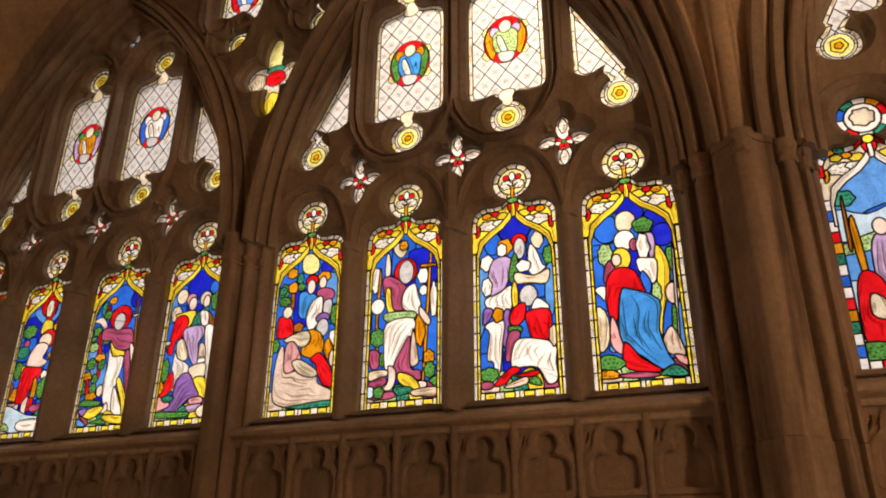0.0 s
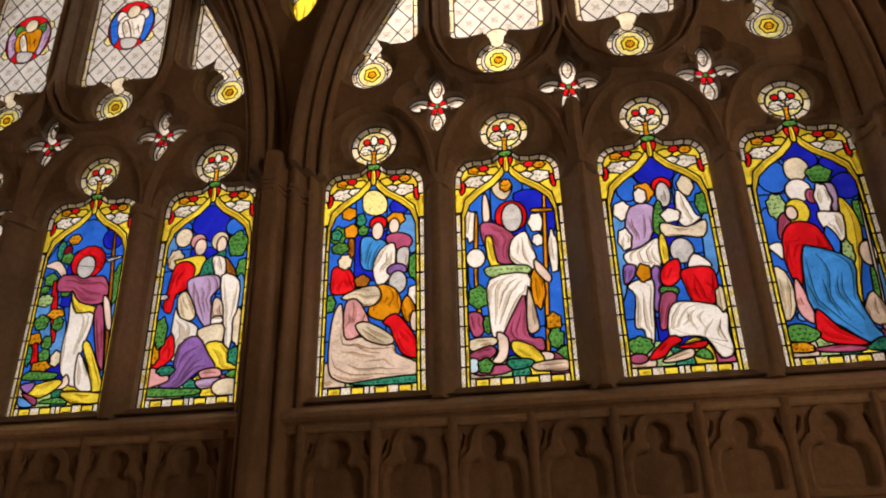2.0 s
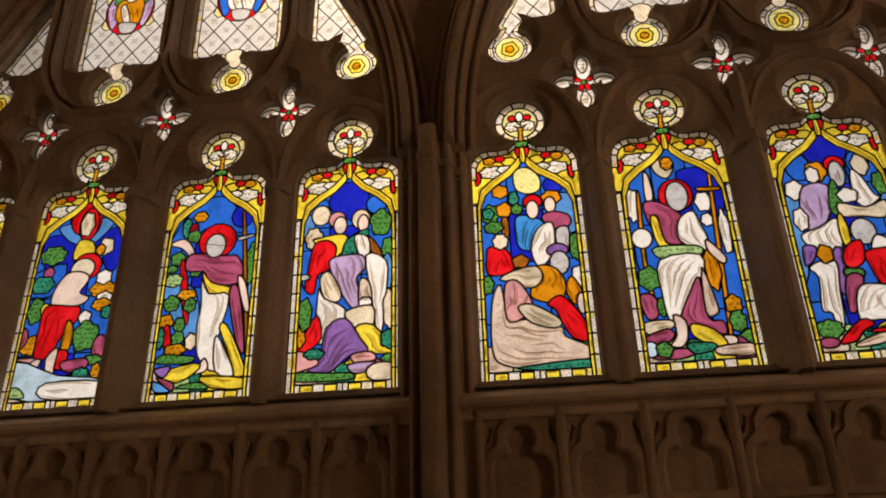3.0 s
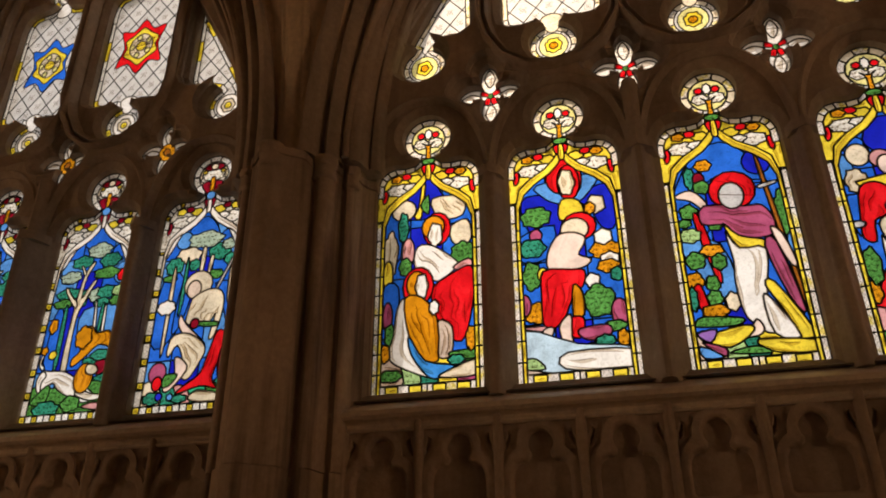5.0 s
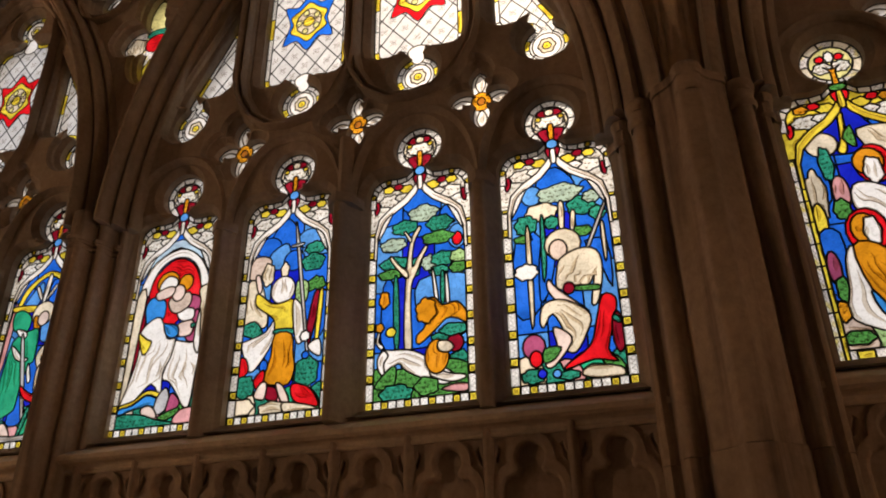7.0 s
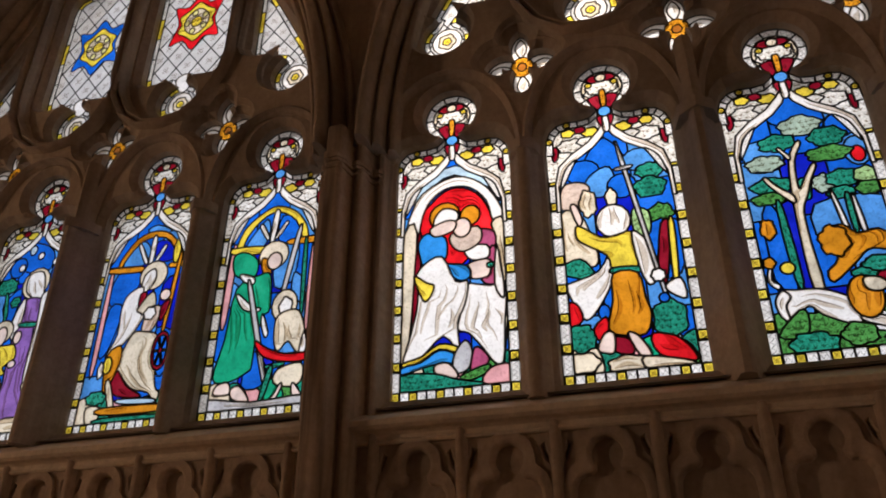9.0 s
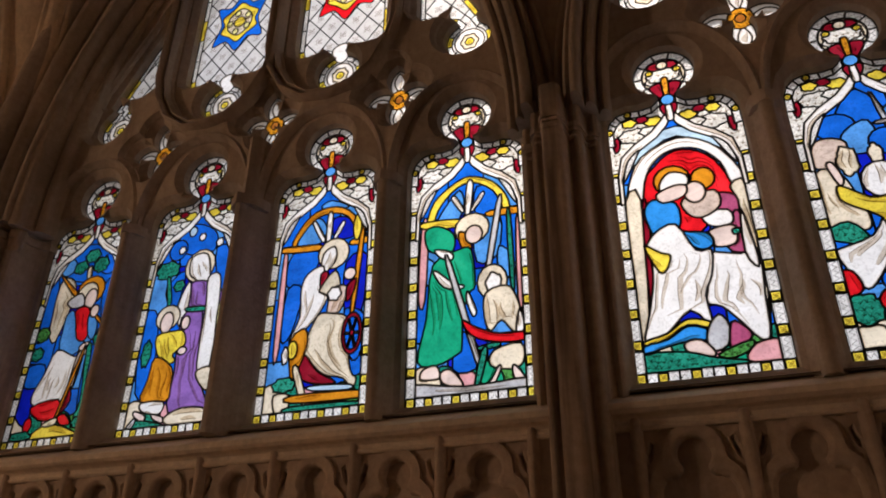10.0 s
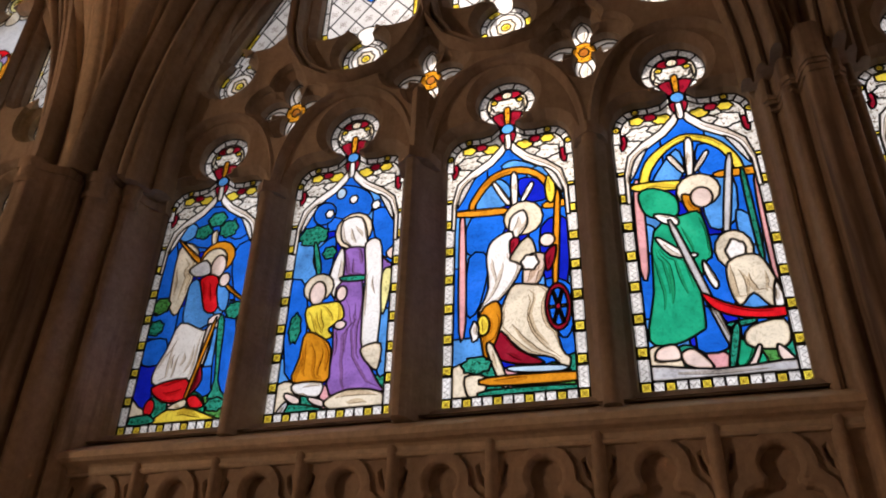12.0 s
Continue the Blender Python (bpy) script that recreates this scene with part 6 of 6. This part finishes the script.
    pane("cream", soft((119, 80), (65, 75), (76, 22), (108, 24)))
    pane("sky", soft((6, 96), (-118, 89), (-117, 74), (-4, 82)))
    pane("amber", soft((60, 74), (-167, 69), (-167, 48), (58, 52)))
    pane("teal", soft((62, 42), (-165, 38), (-165, 12), (62, 21)))


def purple_robe():
    pane("blue", soft((78, 665), (35, 716), (-39, 695), (-78, 649), (-60, 589), (35, 605)))
    pane("blue", disc(73, 625, 36, 39))
    pane("blue", disc(-115, 616, 29, 35))
    pane("light_blue", soft((168, 527), (97, 528), (80, 394), (151, 403)))
    pane("blue", soft((92, 490), (28, 541), (37, 411), (73, 428)))
    pane("blue", soft((-81, 610), (-173, 581), (-168, 473), (-115, 458)))
    pane("blue", soft((161, 393), (102, 385), (83, 154), (135, 138)))
    pane("blue", soft((-130, 398), (-172, 415), (-170, 272), (-128, 277)))
    pane("light_blue", soft((-128, 277), (-159, 273), (-159, 130), (-130, 113)))
    pane("white", clump(-16, 660, 13, 14))
    pane("white", clump(57, 622, 13, 14))
    pane("white", clump(-89, 628, 14, 15))
    pane("sky", disc(26, 688, 15, 19))
    pane("teal", clump(100, 553, 46, 33))
    pane("teal", clump(43, 489, 21, 20))
    pane("teal", soft((96, 521), (84, 520), (63, 438), (75, 422)))
    pane("cream", disc(-26, 551, 58, 60))
    pane("white", soft((10, 588), (-48, 591), (-72, 513), (-62, 431), (-44, 446), (-22, 497), (9, 526)))
    pane("purple", soft((0, 488), (-68, 489), (-127, 445), (-150, 418), (-109, 390), (-67, 373), (-10, 393)))
    pane("white", soft((25, 456), (1, 500), (-8, 416), (7, 338), (34, 387)))
    pane("purple", soft((10, 372), (-66, 385), (-82, 198), (-131, 93), (-143, 63), (-2, 66), (1, 187)))
    pane("teal", soft((-3, 405), (-70, 401), (-71, 386), (-8, 391)))
    pane("white", soft((-67, 501), (-111, 506), (-124, 399), (-128, 277), (-125, 173), (-138, 142), (-84, 178), (-75, 284), (-75, 406)))
    pane("pale_yellow", soft((-124, 399), (-151, 407), (-146, 318), (-130, 277)))
    pane("cream", soft((-83, 188), (-134, 193), (-133, 132), (-119, 124), (-85, 162)))
    pane("flesh", soft((-131, 462), (-157, 487), (-168, 473), (-149, 441)))
    pane("cream", disc(64, 380, 46, 44))
    pane("flesh", disc(65, 363, 25, 37))
    pane("yellow", soft((94, 321), (28, 330), (-6, 325), (-21, 280), (19, 252), (6, 229), (37, 222), (80, 259)))
    pane("flesh", disc(-8, 353, 16, 23))
    pane("flesh", disc(-13, 259, 17, 13))
    pane("amber", soft((84, 249), (14, 209), (5, 146), (13, 102), (109, 110), (97, 176)))
    pane("white", soft((103, 105), (23, 102), (24, 68), (50, 65), (99, 79)))
    pane("flesh", soft((121, 81), (81, 63), (90, 46), (124, 67)))
    pane("flesh", soft((55, 66), (12, 52), (15, 36), (50, 51)))
    pane("teal", soft((139, 24), (111, 51), (15, 33), (3, 16), (117, 17)))
    pane("cream", soft((12, 48), (-52, 76), (-143, 63), (-156, 20), (-27, 23)))
    pane("teal", clump(122, 264, 18, 44))
    pane("grey", soft((145, 29), (123, 57), (113, 50), (130, 20)))


def red_and_white_walker():
    pane("blue", soft((116, 631), (64, 704), (-13, 718), (-103, 661), (-150, 613), (-136, 551), (37, 578)))
    pane("light_blue", disc(91, 640, 37, 33))
    pane("blue", disc(-96, 629, 40, 43))
    pane("blue", soft((169, 573), (123, 605), (89, 409), (157, 369)))
    pane("blue", soft((-89, 533), (-159, 560), (-163, 329), (-139, 332)))
    pane("blue", soft((-89, 338), (-134, 356), (-157, 112), (-99, 117)))
    pane("deep_blue", soft((171, 141), (171, 276), (92, 267), (88, 155), (103, 71)))
    pane("blue", soft((157, 274), (82, 278), (78, 209), (145, 205)))
    pane("teal", clump(-10, 671, 32, 26))
    pane("teal", clump(32, 631, 30, 25))
    pane("teal", clump(-57, 629, 32, 30))
    pane("cream", soft((-1, 618), (-18, 629), (-25, 581), (-9, 577)))
    pane("cream", soft((105, 423), (109, 577), (67, 596), (31, 551), (37, 463), (64, 357), (93, 373)))
    pane("amber", soft((119, 615), (104, 609), (-140, 390), (-136, 382), (22, 511)))
    pane("amber", disc(-38, 530, 60, 57))
    pane("cream", disc(-28, 517, 45, 47))
    pane("flesh", disc(-47, 499, 26, 39))
    pane("grey", soft((53, 503), (0, 527), (-23, 480), (27, 474)))
    pane("red", soft((6, 465), (-52, 463), (-72, 364), (-39, 345), (-3, 397)))
    pane("light_blue", soft((41, 451), (11, 460), (-26, 358), (-64, 341), (-47, 309), (0, 297), (39, 331), (43, 403)))
    pane("light_blue", soft((-57, 438), (-100, 408), (-99, 349), (-72, 364)))
    pane("flesh", disc(-77, 450, 18, 23))
    pane("flesh", soft((-49, 326), (-83, 339), (-94, 303), (-62, 296)))
    pane("white", soft((44, 325), (-38, 293), (-72, 306), (-65, 195), (-29, 145), (84, 139), (101, 178), (74, 242)))
    pane("fawn", soft((-49, 297), (-74, 294), (-54, 164), (-38, 154)))
    pane("green", clump(126, 389, 30, 27))
    pane("teal", clump(128, 318, 26, 24))
    pane("teal", clump(-130, 345, 30, 26))
    pane("teal", soft((-82, 316), (-104, 313), (-118, 136), (-152, 82), (-94, 86), (-106, 137)))
    pane("red", soft((95, 134), (-15, 151), (-29, 92), (47, 88)))
    pane("deep_red", soft((-29, 145), (-47, 197), (-65, 141), (-33, 102)))
    pane("red", soft((-29, 92), (-56, 100), (-87, 67), (-47, 65)))
    pane("red", disc(89, 75, 17, 25))
    pane("amber", soft((-65, 307), (-75, 303), (-25, 82), (-16, 83)))
    pane("yellow", soft((61, 47), (-16, 72), (-153, 21), (-155, 9), (54, 21)))
    pane("teal", clump(107, 40, 44, 16))
    pane("teal", clump(-121, 69, 30, 19))
    pane("cream", soft((31, 71), (-23, 92), (-28, 71), (5, 64)))



def scene_plain():
    """Robed shapes in lilac and red under a blue sky, over green ground."""
    pane("light_blue", soft((-140, 700), (0, 740), (140, 700), (140, 520), (0, 560), (-140, 520)))
    pane("sky", soft((-150, 540), (-40, 560), (60, 530), (150, 560), (150, 440), (-150, 440)))
    pane("pale_green", soft((-150, 450), (0, 470), (150, 430), (150, 380), (-150, 390)))
    pane("light_blue", soft((-150, 390), (150, 390), (150, 300), (-150, 310)))
    pane("teal", clump(118, 600, 36, 30))
    pane("teal", clump(-100, 610, 40, 26))
    pane("brown", soft((122, 420), (134, 420), (128, 590), (120, 590)))
    pane("amber", soft((92, 330), (112, 330), (118, 500), (100, 520)))
    pane("lilac", soft((-10, 440), (40, 460), (70, 400), (66, 250), (-20, 260)))
    pane("flesh", disc(28, 480, 24, 32))
    pane("mauve", soft((-110, 400), (-60, 430), (-20, 380), (-30, 200), (-110, 220)))
    pane("flesh", disc(-66, 455, 24, 32))
    pane("red", soft((60, 300), (110, 330), (140, 250), (138, 60), (40, 70), (40, 200)))
    pane("red", soft((-140, 260), (-90, 270), (-40, 200), (-20, 60), (-140, 50)))
    pane("cream", soft((60, 220), (100, 250), (110, 180), (70, 160)))
    pane("blue", soft((-20, 250), (30, 250), (36, 70), (-16, 70)))
    pane("green", soft((-150, 80), (0, 70), (150, 90), (150, 26), (-150, 26)))


def lattice(x0, x1, z0, z1, wide=97, high=122):
    """Diamond quarries."""
    k = 0
    n, m = int((x1 - x0) / wide) + 3, int((z1 - z0) / high) + 3
    for j in range(-1, 2 * m):
        for i in range(-1, n):
            cx = x0 + (i + 0.5 * (j % 2)) * wide
            cz = z0 + j * high / 2
            pane("quarry", [(cx, cz - high / 2), (cx + wide / 2, cz), (cx, cz + high / 2), (cx - wide / 2, cz)])


def edge_band(outline, colours, width=20, step=3):
    """A border strip inside an outline (millimetres)."""
    inn = grown(outline, -width)
    out = grown(outline, 3)
    n = len(outline)
    i = k = 0
    while i < n:
        j = min(n, i + step)
        a = [out[q % n] for q in range(i, j + 1)]
        b = [inn[q % n] for q in range(i, j + 1)]
        pane(colours[k % len(colours)], a + b[::-1])
        i, k = j, k + 1


def to_mm(line, z0):
    return [(x * 1000, (z - z0) * 1000) for x, z in line]


def even(line, step):
    """The outline with points at about even steps."""
    res = []
    for a, b in zip(line, line[1:] + line[:1]):
        n = max(1, int(math.hypot(b[0] - a[0], b[1] - a[1]) / step))
        res += [(a[0] + (b[0] - a[0]) * i / n, a[1] + (b[1] - a[1]) * i / n) for i in range(n)]
    return res


def medallion(style, tones, cz=430):
    a, b, c = tones
    if style == "A":
        for sx, dz in ((-84, 60), (84, 60), (-84, -70), (84, -70)):
            pane("pale_yellow", clump(sx, cz + dz, 26, 26))
        pane("red", disc(0, cz, 104, 130, 20))
        for q in (-1, 1):
            pane(a, soft((q * 98, cz + 20), (q * 62, cz + 90), (q * 40, cz + 40), (q * 48, cz - 70), (q * 72, cz - 90)))
            pane(c, soft((q * 60, cz + 84), (q * 26, cz + 60), (q * 34, cz + 10), (q * 74, cz + 40)))
        pane(b, soft((-46, cz + 50), (46, cz + 50), (60, cz - 20), (34, cz - 70), (-40, cz - 84), (-58, cz - 20)))
        pane("white", soft((24, cz + 30), (42, cz + 6), (16, cz - 70), (-8, cz - 60)))
        pane("grey", soft((-38, cz - 76), (36, cz - 66), (24, cz - 118), (-26, cz - 120)))
        pane("cream", disc(0, cz + 74, 30, 36))
    elif style == "B":
        pane(a, soft((0, cz + 150), (50, cz + 90), (112, cz + 100), (84, cz), (112, cz - 100), (50, cz - 90), (0, cz - 150), (-50, cz - 90), (-112, cz - 100), (-84, cz), (-112, cz + 100), (-50, cz + 90)))
        pane("yellow", soft((0, cz + 104), (40, cz + 70), (82, cz + 40), (70, cz), (82, cz - 40), (40, cz - 70), (0, cz - 104), (-40, cz - 70), (-82, cz - 40), (-70, cz), (-82, cz + 40), (-40, cz + 70)))
        pane("cream", soft((0, cz + 70), (50, cz + 30), (50, cz - 30), (0, cz - 70), (-50, cz - 30), (-50, cz + 30)))
        pane("yellow", disc(0, cz, 26))
        for q in (0, 72, 144, 216, 288):
            pane("pale_yellow", disc(44 * math.cos(radians(q)), cz + 50 * math.sin(radians(q)), 13, 15, 8))


def rosette(x, z, style):
    pane("pale_yellow" if style == "A" else "white", disc(x, z, 52, 54))
    pane("yellow" if style == "A" else "cream", clump(x, z, 30, 32))
    pane("orange" if style == "A" else "yellow", clump(x, z, 15, 15, 16))


def upper_glass(y, style, tones, label, full=True):
    z0 = 3.242
    line = even(ccw(upper_line()), 0.05)
    DESIGN.clear()
    if full:
        lattice(-190, 190, 150, 840)
    edge_band(to_mm(line, z0), ("band_yellow", "cream") if style == "A" else ("band_white", "band_white", "yellow"), 20, 2)
    medallion(style, tones, 500)
    rosette(0, 83, style)
    rosette(0, 921, style)
    pane("cream" if style == "A" else "white", soft((-26, 160), (0, 140), (26, 160), (40, 210), (0, 230), (-40, 210)))
    pane("cream" if style == "A" else "white", soft((-26, 850), (0, 870), (26, 850), (40, 800), (0, 780), (-40, 800)))
    thing = holder("tracery_glass", y, label, "stained glass", "upper lights")
    return leaded(thing, line, list(DESIGN), 0.0048, 0.001, z0)


def tri_glass(y, style, flip, label):
    z0 = 3.242
    line = even(ccw(shifted(tri_line(), 0, 0, flip)), 0.05)
    s = -1 if flip else 1
    DESIGN.clear()
    lattice(-260, 260, 150, 640)
    edge_band(to_mm(line, z0), ("band_yellow", "cream") if style == "A" else ("band_white", "band_white", "yellow"), 18, 2)
    rosette(s * 178, 86, style)
    thing = holder("tracery_glass", y, label, "stained glass", "side tracery lights")
    return leaded(thing, line, list(DESIGN), 0.0048, 0.001, z0)


def small_glass(y, z, style, rx, rz, waist, tall=False):
    line = shifted(quatrefoil(rx, rz, waist), 0, z)
    DESIGN.clear()
    pane("white", rect(-300, 300, -300, 300))
    w, h = rx * 1000, rz * 1000
    for s in (-1, 1):
        pane("white", soft((0, s * h * 0.3), (w * 0.17, s * h * 0.62), (0, s * h * 0.92), (-w * 0.17, s * h * 0.62)))
        pane("white", soft((s * w * 0.3, 0), (s * w * 0.62, h * 0.15), (s * w * 0.92, 0), (s * w * 0.62, -h * 0.15)))
    k = 0.3
    if tall:
        pane("band_yellow", rect(-300, 300, -300, 300))
        pane("pale_yellow", clump(0, h * 0.62, w * 0.5, h * 0.34))
        pane("yellow", clump(0, -h * 0.66, w * 0.36, h * 0.3))
        pane("cream", clump(-w * 0.62, 0, w * 0.3, h * 0.2))
        pane("cream", clump(w * 0.62, 0, w * 0.3, h * 0.2))
        pane("teal", disc(0, h * 0.22, w * 0.35, h * 0.1))
        pane("red", disc(0, 0, w * 0.36, h * 0.2))
    elif style == "A":
        for q in (-1, 1):
            pane("red", soft((0, 0), (q * w * k, h * 0.06), (q * w * 0.24, h * 0.22)))
            pane("red", soft((0, 0), (q * w * 0.06, -h * k), (q * w * 0.24, -h * 0.2)))
        pane("green", disc(0, 0, w * 0.09, h * 0.09, 8))
    elif style == "T":
        pane("blue", disc(0, 0, w * 0.3, h * 0.3))
        pane("cream", disc(0, 0, w * 0.13, h * 0.13, 8))
    else:
        pane("orange", disc(0, 0, w * 0.32, h * 0.32))
        pane("brown", disc(0, 0, w * 0.14, h * 0.14, 8))
    thing = holder("tracery_glass", y, "small quatrefoil of white and coloured leaded glass", "stained glass", "quatrefoils")
    return leaded(thing, line, list(DESIGN), 0.0048, 0.001, z)


def centre_glass(y, style, label, full=True):
    z0 = 4.075
    line = even(ccw(centre_line()), 0.05)
    DESIGN.clear()
    if full:
        lattice(-190, 190, 150, 820)
    edge_band(to_mm(line, z0), ("band_yellow", "cream") if style == "A" else ("band_white", "band_white", "yellow"), 18, 2)
    medallion(style, ("red", "light_blue", "white") if style == "A" else ("blue", "", ""), 420)
    rosette(0, 75, style)
    thing = holder("tracery_glass", y, label, "stained glass", "upper middle lights")
    return leaded(thing, line, list(DESIGN), 0.0048, 0.001, z0)


MEDAL_A = (("amber", "pale_green", "lilac"), ("green", "robe_blue", "orange"), ("blue", "white", "white"), ("lilac", "amber", "green"))
MEDAL_B = (("red", "", ""), ("blue", "", ""), ("red", "", ""), ("blue", "", ""))
for yb, style in ((BAYS[1], "A"), (BAYS[2], "B"), (BAYS[0], "Z"), (BAYS[3], "A")):
    st = "A" if style == "Z" else style
    ups = 0
    quat = {}
    for kind, o, _, _ in OPENINGS:
        if kind == "upper":
            tones = (MEDAL_A if st == "A" else MEDAL_B)[ups]
            ups += 1
            what = "leaded light of clear diamond quarries, " + ("red-ringed coloured roundel" if st == "A" else tones[0] + " and yellow roundel")
            upper_glass(yb + o, st, tones, what, style in "AB" and yb != BAYS[3] or o > 0.9 and style == "Z")
        elif kind == "tri":
            tri_glass(yb + o, st, (o > 0) == (abs(o) < 1.0), "three-cornered leaded light of clear diamond quarries")
        elif kind in ("quatrefoil", "top"):
            key = "T" if kind == "top" else st
            z = 4.36 if kind == "top" else (3.168 if abs(abs(o) - 1.0) < 0.1 else 3.15)
            small_glass(yb + o, z, key, *((0.1, 0.1, 0.27) if kind == "top" else (FOIL_X, FOIL_Z, 0.25)))
        elif kind == "kite":
            small_glass(yb + o, 3.86, st, 0.17, 0.25, 0.36, True)
        elif kind == "centre":
            centre_glass(yb + o, st, "leaded light of diamond quarries with a coloured roundel", yb in BAYS[1:3])
for o, fn, what in zip(LIGHTS, (robes_red_and_blue, robes_red_and_lilac, white_cloth_and_cross, fawn_cloth, lilac_and_red_robes, mauve_robe, red_cloth_in_water, winged_shape), (
        "stained glass light with robed shapes in red and blue",
        "stained glass light with robed shapes in red, lilac and white",
        "stained glass light with a white-draped shape beside a cross staff",
        "stained glass light with crowded shapes over fawn drapery",
        "stained glass light with lilac and red robed shapes",
        "stained glass light with a mauve-robed shape among small trees",
        "stained glass light with a red-wrapped shape over pale water",
        "stained glass light with amber and red robes and striped wings")):
    light(BAYS[1] + o, "A", fn, what)
for o, fn, what in zip(LIGHTS, (seated_pale_shape, trees_and_lions, yellow_tunic, red_archway, green_robe, seated_at_wheel, purple_robe, red_and_white_walker), (
        "stained glass light with a pale seated shape under green trees",
        "stained glass light with a branching tree and two lions",
        "stained glass light with a yellow-tunicked shape and long cross staff",
        "stained glass light with white-draped shapes under a red arch",
        "stained glass light with a green-robed shape at a bench",
        "stained glass light with a pale seated shape beside a wheel",
        "stained glass light with a purple-robed shape and a smaller one",
        "stained glass light with a walking shape in red and white")):
    light(BAYS[2] + o, "B", fn, what)
for yb, style, near in ((BAYS[0], "Z", (1.698, 1.243)), (BAYS[3], "A", (-1.698,))):
    for o in LIGHTS:
        light(yb + o, style, scene_plain, "stained glass light of red and green pieces under pale blue", o in near)
